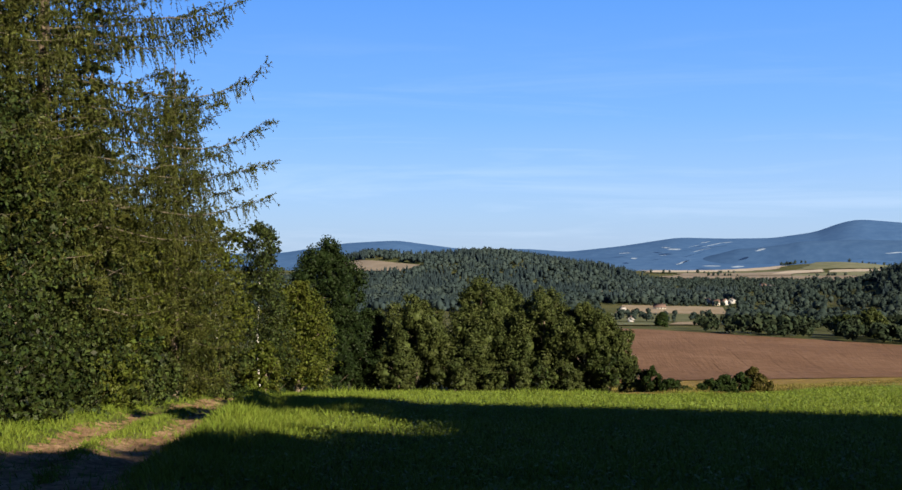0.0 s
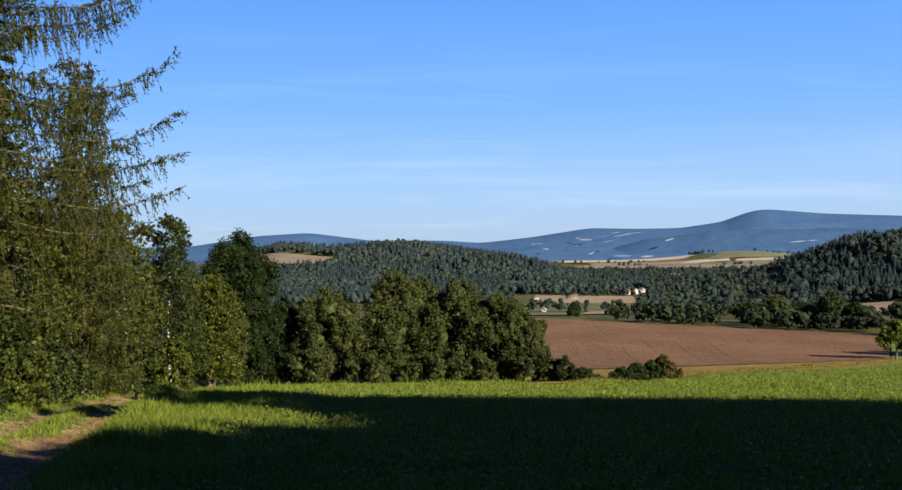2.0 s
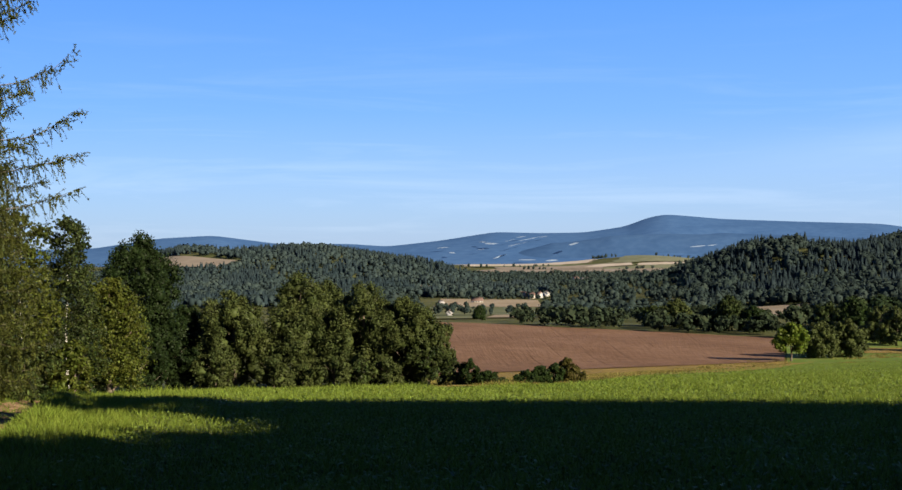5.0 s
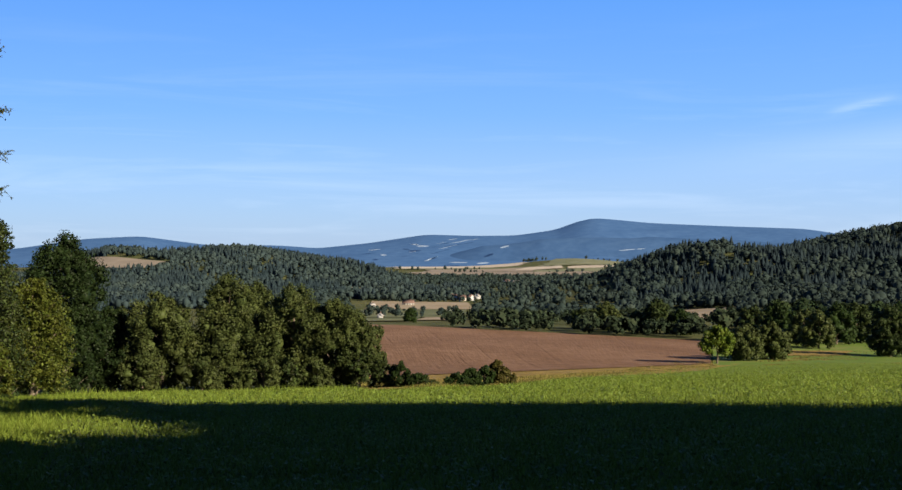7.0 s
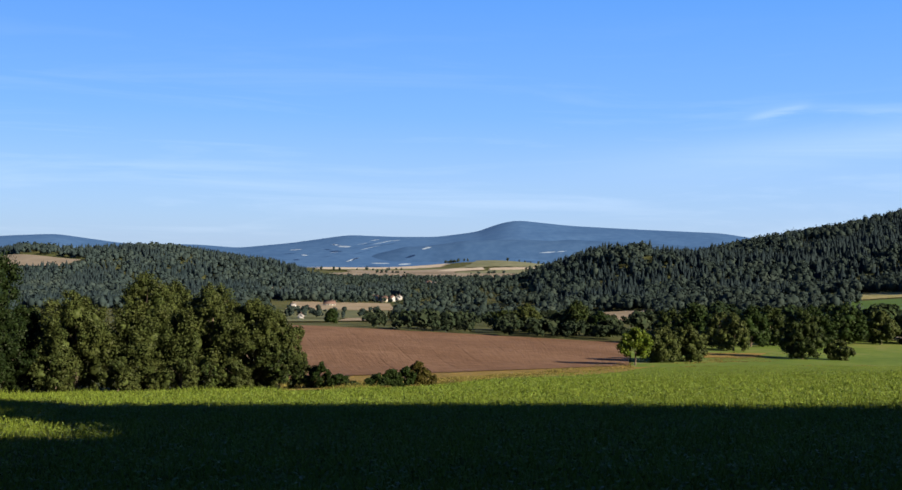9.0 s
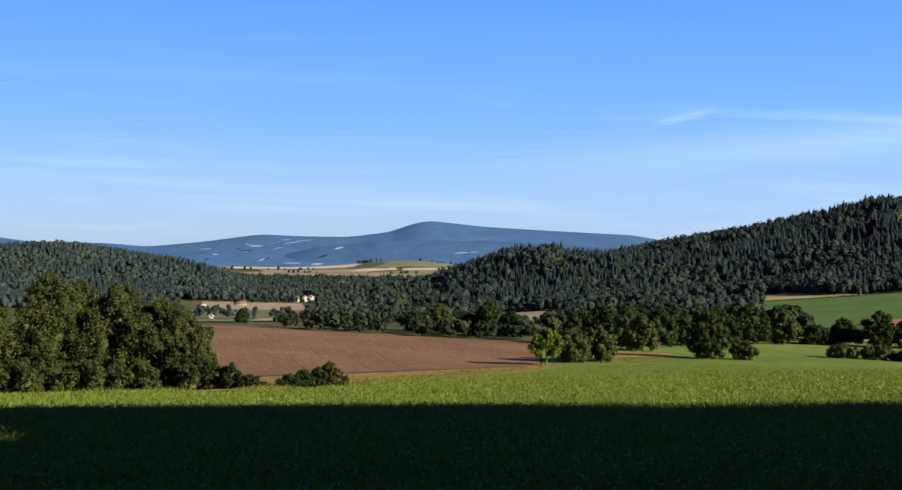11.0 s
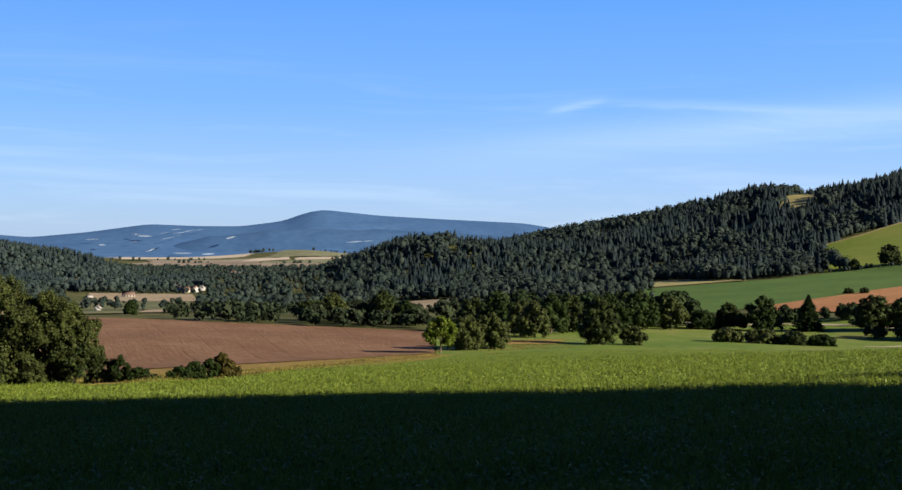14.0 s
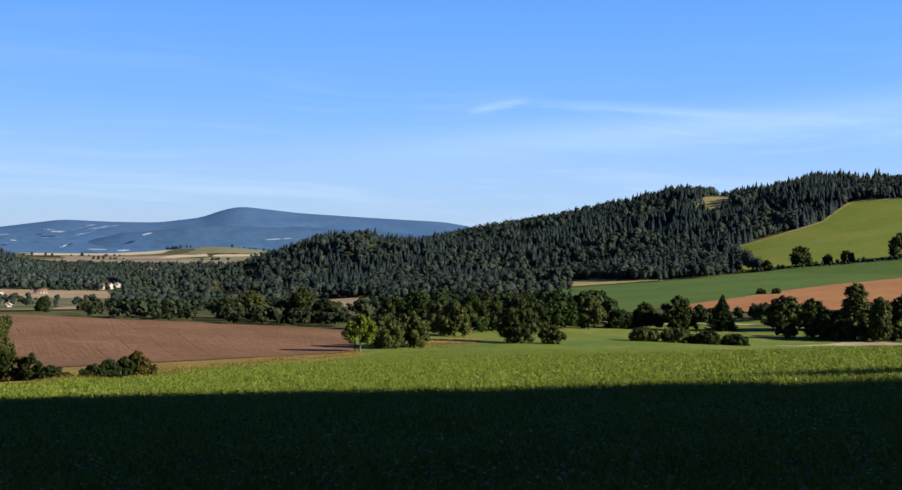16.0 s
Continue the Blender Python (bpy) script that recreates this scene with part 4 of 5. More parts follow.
# ---- far woods ----
def con_forest(geo, pts, hs, rng):
    """Many small spruces: three ragged tiers each."""
    n, sides = len(pts), 8
    for z0, z1, w in ((0.04, 0.58, 0.27), (0.28, 0.8, 0.2), (0.54, 1.0, 0.125)):
        turn = rng.uniform(0, 6.28, n)
        a = turn[:, None] + np.arange(sides) * 2 * np.pi / sides
        R = (hs * w * rng.uniform(0.85, 1.2, n))[:, None] * np.where(np.arange(sides) % 2, 0.66, 1.0) * rng.uniform(0.8, 1.2, (n, sides))
        low = np.stack([np.cos(a) * R, np.sin(a) * R, np.repeat((hs * z0)[:, None], sides, 1) + rng.uniform(-0.5, 0.5, (n, sides))], -1) + pts[:, None]
        tip = pts + np.column_stack([rng.normal(size=n) * 0.1, rng.normal(size=n) * 0.1, hs * z1])
        v = np.concatenate([low, tip[:, None]], 1)
        base = (np.arange(n) * (sides + 1))[:, None]
        k = np.arange(sides)
        f = np.stack([base + k, base + (k + 1) % sides, np.repeat(base + sides, sides, 1)], -1).reshape(-1, 3)
        geo.add(v, f)


def broad_forest(geo, pts, hs, rng, leaves=28, lumps=1):
    """Many small broadleaf trees: ragged lumps of foliage, feathered with leaf clumps."""
    v, f = BALLS[1 if lumps == 1 or lumps > 4 else 2]
    n, m = len(pts), len(v)
    for k in range(lumps):
        big = hs * (1 if lumps == 1 else 0.8 if k == 0 else rng.uniform(0.4, 0.62, n) if lumps < 5 else rng.uniform(0.3, 0.52, n))
        wide = big * rng.uniform(0.3, 0.44, n)
        tall = big * (0.46 if lumps == 1 else 0.42 if lumps < 5 else 0.36)
        turn = rng.uniform(0, 6.28, n)
        off = np.column_stack([np.cos(turn), np.sin(turn), rng.uniform(-0.7, 1.0, n)]) * (hs * 0.27)[:, None] * (k > 0)
        c = pts + off + np.column_stack([0 * hs, 0 * hs, hs * (0.52 if lumps == 1 else 0.46)])
        shape = np.stack([wide, wide, tall], -1)
        core = c[:, None] + v[None] * shape[:, None] * (rng.uniform(0.66, 0.96, (n, m, 1)) if lumps < 5 else rng.uniform(0.4, 0.75, (n, m, 1)))
        geo.add(core, (f[None] + (np.arange(n) * m)[:, None, None]).reshape(-1, 3))
        for q in range(leaves):
            d = rng.normal(size=(n, 3))
            d /= np.linalg.norm(d, axis=1)[:, None]
            d[:, 2] = np.where(rng.rand(n) < 0.75, np.abs(d[:, 2]), d[:, 2])
            p = c + d * shape * rng.uniform(0.78 if lumps < 5 else 0.55, 1.16 if lumps < 5 else 1.3, (n, 1))
            geo.leaves(p, d + rng.normal(size=(n, 3)) * 0.35, big * rng.uniform(0.05, 0.1, n) * (28 / leaves) ** 0.35 * (1 if lumps == 1 else 2.0), 0.85, rng)


def scatter(az0, az1, d0, d1, step, rng, keep=None):
    """Jittered places in a stretch of the plan, step metres apart."""
    n = int((d1 * d1 - d0 * d0) * radians(az1 - az0) / 2 / step ** 2)
    a = np.radians(rng.uniform(az0, az1, n))
    d = np.sqrt(rng.uniform(d0 * d0, d1 * d1, n))
    x, y = d * np.sin(a), d * np.cos(a)
    if keep is not None:
        k = keep(np.degrees(a), d, x, y)
        x, y = x[k], y[k]
    return np.column_stack([x, y, ground_z(x, y) - 0.2])


def wood(name, mat, label, build):
    g = Geo()
    build(g)
    return tagged(new(name, g.mesh(name, mat)), label, "woodland", kind="stuff")


HILL_FOOT_AZ = [19.0, 21, 24.7, 27.6, 30.4, 33.3, 36.1, 38.9, 40.4, 42.8, 43.8, 44.0, 45.75, 47.8, 49.1, 51.3, 57, 60]
HILL_FOOT_D = [1000, 930, 840, 800, 850, 950, 850, 745, 730, 770, 800, 988, 1018, 1064, 1176, 1150, 1119, 1100]


def on_hill(a, d, x, y):
    clearing = (d > 1212 + 8 * (a - 42)) & (a > 41.6 + (d - 1215) * 0.006) & (a < 43.2 + (d - 1240) * 0.008) & (d < 1420)
    return (d > np.interp(a, HILL_FOOT_AZ, HILL_FOOT_D)) & ~clearing & (x > 325 + 0.3 * (d - 900))


def stands(p):
    """Which kind of tree grows where: high values are broadleaf."""
    return np.array([noise.noise(Vector((u / 75, v / 130, 9.0))) + 0.5 * noise.noise(Vector((u / 22, v / 30, 4.0))) for u, v, w in p])


def near_foot(p):
    """More broadleaf trees towards the foot of the hill and along its lower fields."""
    a, d = np.degrees(np.arctan2(p[:, 0], p[:, 1])), np.hypot(p[:, 0], p[:, 1])
    return 0.42 * np.exp(-np.maximum(d - np.interp(a, HILL_FOOT_AZ, HILL_FOOT_D), 0) / 75.0) * (a < 46)


def felled(az, d):
    """Cut-over stretches of the hill, left to brushwood."""
    return ((np.abs(az - 39.4) < 1.5) & (np.abs(d - 1130 - 20 * (az - 39.4)) < 42)) | ((np.abs(az - 36.4) < 1.2) & (np.abs(d - 1010) < 34)) | ((np.abs(az - 33.2) < 0.8) & (np.abs(d - 1040) < 22))


def build_spruce_hill(g):
    rng = np.random.RandomState(5)
    p = scatter(19, 58, 720, 1560, 5.4, rng, on_hill)
    old = np.array([noise.noise(Vector((u / 90, v / 90, 1.0))) + 0.6 * noise.noise(Vector((u / 28, v / 28, 5.0))) for u, v, w in p])
    kind = stands(p) + near_foot(p)
    az, d = np.degrees(np.arctan2(p[:, 0], p[:, 1])), np.hypot(p[:, 0], p[:, 1])
    keep = (kind < 0.16) & (~felled(az, d) | (rng.rand(len(p)) < 0.12))
    h = rng.uniform(6.5, 12, len(p)) * (1 + 0.6 * np.clip(old, -0.7, 0.9)) + 4 * (rng.rand(len(p)) < 0.07)
    h += np.where(d > 1150, 7 * np.exp(-((az - 41.3) / 1.2) ** 2) + 8 * np.exp(-((az - 47.4) / 1.5) ** 2), 0)
    h *= np.interp(az, [19, 29], [0.72, 1.0])
    con_forest(g, p[keep], h[keep], rng)


def build_hill_broad(g):
    rng = np.random.RandomState(6)
    p = scatter(19, 58, 740, 1500, 24, rng, on_hill)
    broad_forest(g, p, rng.uniform(8, 14, len(p)), rng, 18)
    p = scatter(19, 58, 720, 1400, 7.5, rng, on_hill)
    p = p[stands(p) + near_foot(p) > 0.13]
    broad_forest(g, p, rng.uniform(6, 13.5, len(p)), rng, 14)
    p = scatter(32, 44, 950, 1250, 9, rng, lambda a, d, x, y: felled(a, d))
    broad_forest(g, p, rng.uniform(1, 4, len(p)), rng, 12)
    p = scatter(43.6, 45.0, 786, 880, 9, rng, lambda a, d, x, y: d < 985 - (a - 43.6) * 140)
    broad_forest(g, p, rng.uniform(5, 12, len(p)), rng, 40)
    p = scatter(34.5, 44, 715, 800, 12, rng, lambda a, d, x, y: np.abs(d - np.interp(a, HILL_FOOT_AZ, HILL_FOOT_D)) < 18)
    broad_forest(g, p, rng.uniform(5, 11, len(p)), rng, 50)
    p = scatter(19, 50, 740, 1150, 10, rng, lambda a, d, x, y: (np.abs(d - np.interp(a, HILL_FOOT_AZ, HILL_FOOT_D)) < 22) & (a < 43.5))
    broad_forest(g, p, rng.uniform(6, 12, len(p)), rng)


def glade(a, d):
    """Open meadows among the woods across the valley."""
    return ((a > 6.9) & (a < 8.6) & (d > 1270) & (d < 1365)) | ((a > 10.9) & (a < 12.7) & (d > 1370) & (d < 1500))


def across_valley(a, d, x, y):
    fields = ((a < -1.4) & (a > -6) & (d > 1575) & (d < 1655 + 38 * np.clip(-1.4 - a, 0, 4))) | ((a > -2.6) & (a < 0.1) & (d > 1780 - 12 * a) & (d < 1862 - 14 * a))
    return ~fields & (d < np.where(a < -3.5, 2700, 2150 - 60 * np.maximum(a, 0))) & ((d > 1150) | (a < 6.2)) & ~glade(a, d)


def conifers(p):
    """Where spruce grows among the broadleaf trees across the valley."""
    return np.array([noise.noise(Vector((u / 60, v / 150, 2.0))) + 0.7 * noise.noise(Vector((u / 17, v / 40, 6.0))) for u, v, w in p]) > 0.12


def build_left_wood(g):
    rng = np.random.RandomState(7)
    p = scatter(-15, 14, 900, 2250, 8.2, rng, across_valley)
    p = p[~conifers(p)]
    broad_forest(g, p, rng.uniform(6, 12.5, len(p)), rng, 5)


def build_left_spruce(g):
    rng = np.random.RandomState(17)
    p = scatter(-15, 14, 900, 2250, 6.6, rng, across_valley)
    p = p[conifers(p)]
    con_forest(g, p, rng.uniform(8, 14.5, len(p)), rng)


def far_edge(a):
    """Distance of the ploughed field's far side."""
    p, q = np.array(polar(6.5, 450)), np.array(polar(25.2, 326))
    r = np.radians(a)
    return (p[0] * q[1] - p[1] * q[0]) / (np.sin(r) * (q[1] - p[1]) - np.cos(r) * (q[0] - p[0]))


def build_valley_wood(g):
    rng = np.random.RandomState(8)

    def keep(a, d, x, y):
        strips = (a < 13.6) & (d < 1090) & (a > 7.4) & (d > far_edge(a) + 45)
        houses = (a > 12.2) & (a < 14.0) & (d > 860) & (d < 1135)
        tan = (a > 22.8) & (a < 26.4) & (d > 500) & (d < 835)
        lum = np.array([noise.noise(Vector((u / 70, v / 70, 3.0))) for u, v in zip(x, y)])
        return ~strips & ~houses & ~tan & (lum > -0.28) & ~glade(a, d) & (d < np.interp(a, [20, 22.5, 24.7, 30.4, 37], [1500, 1300, 900, 850, 700]) + 2000 * (a < 20))

    p = scatter(5, 36, 560, 2150, 9.5, rng, keep)
    broad_forest(g, p, rng.uniform(3.5, 8.5, len(p)) * rng.uniform(0.8, 1.4, len(p)), rng, 9)
    p = scatter(7, 13, 640, 900, 22, rng)
    broad_forest(g, p, rng.uniform(2.5, 7, len(p)), rng, 40, 3)
    p = scatter(7.6, 13.4, 1085, 1130, 14, rng)
    broad_forest(g, p, rng.uniform(3, 7, len(p)), rng, 40, 3)
    p = scatter(18.6, 23, 1020, 1500, 15, rng)
    broad_forest(g, p, rng.uniform(5, 10, len(p)), rng, 14)


def build_edge_wood(g):
    """The wood behind the ploughed field."""
    rng = np.random.RandomState(18)
    p = scatter(12.4, 25, 330, 500, 6.4, rng, lambda a, d, x, y: (d > far_edge(a) + 2) & (d < far_edge(a) + 36) & ~((a > 18.0) & (a < 18.6)))
    broad_forest(g, p, rng.uniform(3.2, 8.5, len(p)), rng, 18, 7)
    p = scatter(21, 34, 385, 470, 7.4, rng, lambda a, d, x, y: (a < 24.2) | (a > 25.6))
    broad_forest(g, p, rng.uniform(5, 9.5, len(p)), rng, 18, 7)
    p = scatter(12, 27, 430, 600, 12, rng, lambda a, d, x, y: (d > far_edge(a) + 30) & ~((a > 22.8) & (a < 26.4) & (d > 500)))
    broad_forest(g, p, rng.uniform(4, 8, len(p)), rng, 12, 5)


def build_stream_wood(g):
    rng = np.random.RandomState(9)
    p = scatter(28, 38.2, 385, 420, 6.0, rng)
    broad_forest(g, p, rng.uniform(8, 13.5, len(p)), rng, 110, 3)
    p = scatter(38.2, 43.0, 385, 420, 6.5, rng)
    broad_forest(g, p, rng.uniform(3.5, 7, len(p)), rng, 80, 2)
    p = scatter(43.5, 54, 392, 430, 7, rng)
    broad_forest(g, p, rng.uniform(3, 7, len(p)), rng, 80, 2)
    p = scatter(45.6, 53, 346, 362, 4.5, rng, lambda a, d, x, y: (a < 46.8) | (a > 47.6))
    broad_forest(g, p, rng.uniform(2.5, 5.5, len(p)), rng, 110, 3)


def build_hill_hedge(g):
    rng = np.random.RandomState(15)
    p = scatter(30.5, 35.2, 560, 760, 15, rng)
    broad_forest(g, p, rng.uniform(3, 9, len(p)), rng, 16, 5)
    a = np.radians(rng.uniform(43.5, 57, 90))
    d = np.interp(np.degrees(a), [43.5, 45, 57], [780, 786, 778]) + rng.uniform(-4, 4, 90)
    x, y = d * np.sin(a), d * np.cos(a)
    broad_forest(g, np.column_stack([x, y, ground_z(x, y) - 0.3]), rng.uniform(1.5, 4.5, 90), rng)
    a = np.radians(rng.uniform(26.5, 36, 40))
    d = rng.uniform(500, 700, 40)
    x, y = d * np.sin(a), d * np.cos(a)
    broad_forest(g, np.column_stack([x, y, ground_z(x, y) - 0.3]), rng.uniform(4, 9, 40), rng, 60, 2)


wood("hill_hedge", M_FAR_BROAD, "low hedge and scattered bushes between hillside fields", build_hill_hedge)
wood("stream_wood", M_STREAM, "dark line of trees and bushes along the stream", build_stream_wood)
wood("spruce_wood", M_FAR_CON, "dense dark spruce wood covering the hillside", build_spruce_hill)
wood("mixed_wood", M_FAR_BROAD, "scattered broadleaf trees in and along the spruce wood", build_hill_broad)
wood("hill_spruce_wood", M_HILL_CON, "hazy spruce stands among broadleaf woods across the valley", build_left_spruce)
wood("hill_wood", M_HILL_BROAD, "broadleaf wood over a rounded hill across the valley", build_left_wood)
wood("edge_wood", M_EDGE, "dark green trees and bushes behind the ploughed field", build_edge_wood)
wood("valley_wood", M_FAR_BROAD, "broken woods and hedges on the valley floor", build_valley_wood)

# far fields across the valley
field("stubble_field", [(8.1, 900), (13.6, 925), (13.3, 1085), (8.5, 1110)], M_STUBBLE, "pale harvested field near the village", lift=0.6)
field("stubble_field", [(10.7, 560), (12.4, 565), (12.5, 680), (11.2, 650)], M_STUBBLE, "pale harvested strip behind the ploughed field", lift=0.6)
field("grass_field", [(7.4, 640), (13.2, 690), (13.2, 918), (7.8, 892)], M_PASTURE, "dull green pasture below the village", lift=0.5, nu=40, nv=20)
field("grass_strip", [(7.6, 530), (10.6, 545), (10.9, 640), (7.8, 620)], M_PASTURE, "pale green grass strip behind the ploughed field", lift=0.6)
field("grass_field", [(6.9, 1290), (8.6, 1300), (8.6, 1365), (7.2, 1360)], M_SOILPALE, "pale clearing below the wooded hill", lift=1.0, ragged=1.6, seed=4)
field("grass_field", [(10.9, 1390), (12.7, 1400), (12.6, 1500), (11.3, 1490)], M_PASTURE, "green clearing among valley woods", lift=1.0, ragged=1.6, seed=5)
field("stubble_field", [(-5.2, 1640), (-2.4, 1590), (-1.5, 1640), (-5.3, 1790)], M_SOILPALE, "pale harvested field on the far hill", lift=1.2)
field("stubble_field", [(-2.5, 1835), (0.0, 1800), (0.0, 1850), (-2.5, 1900)], M_STUBBLE, "pale harvested field on the far hill", lift=1.2)
field("stubble_field", [(22.8, 640), (26.3, 620), (26.3, 812), (22.9, 815)], M_STUBBLE, "pale harvested field behind the stream trees", lift=0.6)
PLATEAU = [("stubble_field", M_PALE, [(9.4, 2650), (15.8, 2670), (16.6, 2790), (9.4, 2780)], "pale harvested field on the far plateau"),
           ("plateau_meadow", M_PASTURE, [(10.0, 2590), (16.5, 2590), (16.2, 2672), (10.0, 2652)], "dull grass strip on the far plateau"),
           ("stubble_field", M_SOILPALE, [(11.0, 2450), (16.4, 2430), (17.0, 2590), (11.4, 2588)], "bare pale brown field on the far plateau"),
           ("plateau_meadow", M_PLATEAU, [(16.6, 2592), (22.5, 2572), (22.5, 2800), (16.9, 2800)], "grey-green meadow on a low rise of the plateau"),
           ("stubble_field", M_PALE, [(18.2, 2496), (22.2, 2500), (22.2, 2556), (18.6, 2550)], "narrow pale harvested field on the far plateau"),
           ("plateau_meadow", M_PLATEAU, [(16.4, 2390), (22.4, 2390), (22.4, 2494), (16.8, 2480)], "grey-green meadow on the far plateau"),
           ("stubble_field", M_PALE, [(15.6, 2492), (18.0, 2500), (18.0, 2566), (16.4, 2586)], "pale harvested strip on the far plateau"),
           ("stubble_field", M_SOILPALE, [(10.4, 2270), (22.4, 2250), (22.4, 2380), (10.8, 2430)], "bare pale brown field on the far plateau")]
for i, (name, m, corners, label) in enumerate(PLATEAU):
    field(name, corners, m, label, lift=1.5 + 0.12 * i, ragged=0.9, seed=20 + i, nu=40, nv=16)


def build_hedges(g):
    """Rows of small trees between the plateau's fields."""
    rng = np.random.RandomState(12)
    for a0, a1, d0, d1, n in ((8, 24, 2160, 2230, 220), (15.8, 17.4, 2790, 2800, 22), (19, 22.4, 2800, 2820, 16), (9, 14, 2585, 2590, 18), (12.6, 14.2, 2430, 2440, 12), (17, 22, 2385, 2390, 14), (19.5, 22.4, 2490, 2500, 8)):
        q = rng.rand(n)
        a, d = np.radians(a0 + (a1 - a0) * q), d0 + (d1 - d0) * q + rng.uniform(-6, 6, n)
        x, y = d * np.sin(a), d * np.cos(a)
        broad_forest(g, np.column_stack([x, y, ground_z(x, y)]), rng.uniform(4, 11, n), rng)


wood("field_hedges", M_FAR_BROAD, "thin hedges and trees between far plateau fields", build_hedges)
field("dry_bank", [(28.4, 250), (31.2, 258), (31.8, 284), (28.9, 274)], M_DRY, "patch of dry brown grass by the stream trees", lift=0.25, nu=30, nv=12, ragged=0.5)
strip("dry_verge", [44.0, 45.75, 47.8, 49.1, 51.3, 57], [982, 1009, 1053, 1160, 1140, 1108], [988, 1017, 1064, 1176, 1150, 1119], M_PALEGRASS, "pale worn grass along the edge of the spruce wood", lift=0.7, nu=60, nv=4)


# ---- unseen oak wood on the sunward side, which shades the meadow ----
shade = tree("oak_tree", 201, 20, 5.4, M_LEAF_D, 1100, 1.3, "unseen tall dark oak shading the meadow", base=0.3, lumps=30, top=0.25, group="oaks at the edge of the wood")
WOOD = [(39.5, -4.5, 29), (42, -4.5, 28), (47.5, -10.5, 26.6), (44, -9, 26.2), (50, -14, 26.6), (53, -15.5, 25.6), (58, -21, 25.4), (63, -26, 25.2), (69, -31, 25.4), (77, -33, 27), (84, -35, 31.5), (92, -35, 31.5), (101, -36, 31), (111, -37, 32), (122, -38, 33),
        (37, -14, 21), (43, -21, 24), (49, -27, 27), (56, -33, 28), (63, -39, 28), (72, -42, 28), (34, -22, 21), (41, -31, 25), (50, -38, 27), (46, -16, 26), (52, -23, 28), (36, -9, 19), (34, -4.5, 16), (40, -16, 23), (31, -14, 19)]
NEAR = [(32.4, 1.1, 22), (22.1, -3, 14.4), (25.2, -0.4, 14.8), (28.5, -3, 17.6), (31, -1, 18.5), (25, -8, 16), (11.3, -8.8, 11.2), (14.4, -6.2, 12.8), (17.4, -3.7, 12.6), (20, -7.5, 14), (28, -11, 18), (15, -13, 13), (19, -12, 15.5), (22, -18, 18), (26, -16, 18.5), (10, -14, 10.5), (8, -10.5, 9)]
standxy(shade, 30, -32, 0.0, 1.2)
# unseen oaks added left and behind to block sky light from the meadow
SKY_BLOCKERS = [(-15, 14, 19), (-15, 8, 21), (-15, 0, 22), (-16, -8, 22), (-15, -16, 22), (-9, -20, 22), (-2, -22, 22)]
for i, (x, y, h) in enumerate(WOOD + NEAR + SKY_BLOCKERS):
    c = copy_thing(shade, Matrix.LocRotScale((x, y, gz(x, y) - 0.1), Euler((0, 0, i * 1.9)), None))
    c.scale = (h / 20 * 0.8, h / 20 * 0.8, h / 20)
# unseen tall bare-stemmed pines added between the oaks to cast the meadow's shadow band
for i, (x, y, h, r, base) in enumerate([(24.2, -3.4, 19.2, 1.4, 18.4), (26.4, -4.6, 20.2, 1.6, 19.0), (28.4, -2.2, 22.0, 2.3, 17.4), (30.6, -0.6, 23.0, 2.6, 15.0)]):
    standxy(tree("pine_tree", 230 + i, h, r, M_LEAF_D, 500, 0.5, "unseen tall bare-stemmed pine, its flat dark crown casting a shadow band", base=base, lumps=8, top=0.2, thick=0.2, limbs=3, group="pines at the edge of the wood"), x, y, i * 1.3)


# ---- grass ----
RUT_L = [(-4.6, 8), (-5.4, 12.5), (-6.3, 16.6), (-7.4, 21.5), (-8.0, 25.3), (-8.5, 28.5), (-8.9, 31.8), (-9.7, 37.0), (-10.0, 41), (-10.3, 46.7), (-11.2, 55.6), (-11.8, 66)]
RUT_R = [(-3.6, 8), (-4.4, 12.5), (-5.0, 16.2), (-5.6, 20.2), (-5.9, 23.2), (-6.4, 27.5), (-7.0, 31.2), (-7.8, 35.8), (-8.7, 42), (-9.4, 47.5), (-10.1, 52.8), (-10.9, 66)]


def rut_x(y, rut):
    return np.interp(y, [p[1] for p in rut], [p[0] for p in rut])


def ripple(x, y):
    return np.sin(1.7 * x + 2.1 * np.sin(0.9 * y)) * np.sin(1.3 * y + 1.1 * np.sin(1.9 * x)) + 0.4 * np.sin(4.3 * x + 1.3 * np.sin(3.1 * y)) * np.sin(3.7 * y)


def relief(x, y):
    """Height of the track's uneven verges, its grassy middle and its bank over the meadow."""
    left, right = rut_x(y, RUT_L), rut_x(y, RUT_R)
    fade = smooth((y - 6.5) / 4) * smooth((66 - y) / 7) * smooth((x + 16.5) / 2.5) * smooth((-0.8 - x) / 3.0)
    hump = 0.3 * np.exp(-((x - right - 1.35 - 0.25 * np.sin(y / 2.7)) / 0.75) ** 2) * smooth((y - 17) / 6) * smooth((52 - y) / 6) * (0.8 + 0.3 * np.sin(y / 1.9))
    knoll = 0.35 * np.exp(-((x + 8.0) / 0.7) ** 2 - ((y - 47) / 2.6) ** 2)
    hollow = 0.17 * np.exp(-((x - left) / 0.6) ** 4) + 0.19 * np.exp(-((x - right) / 0.62) ** 4)
    return np.maximum(0.01, (0.24 + hump + knoll - hollow + 0.035 * ripple(x, y)) * fade)


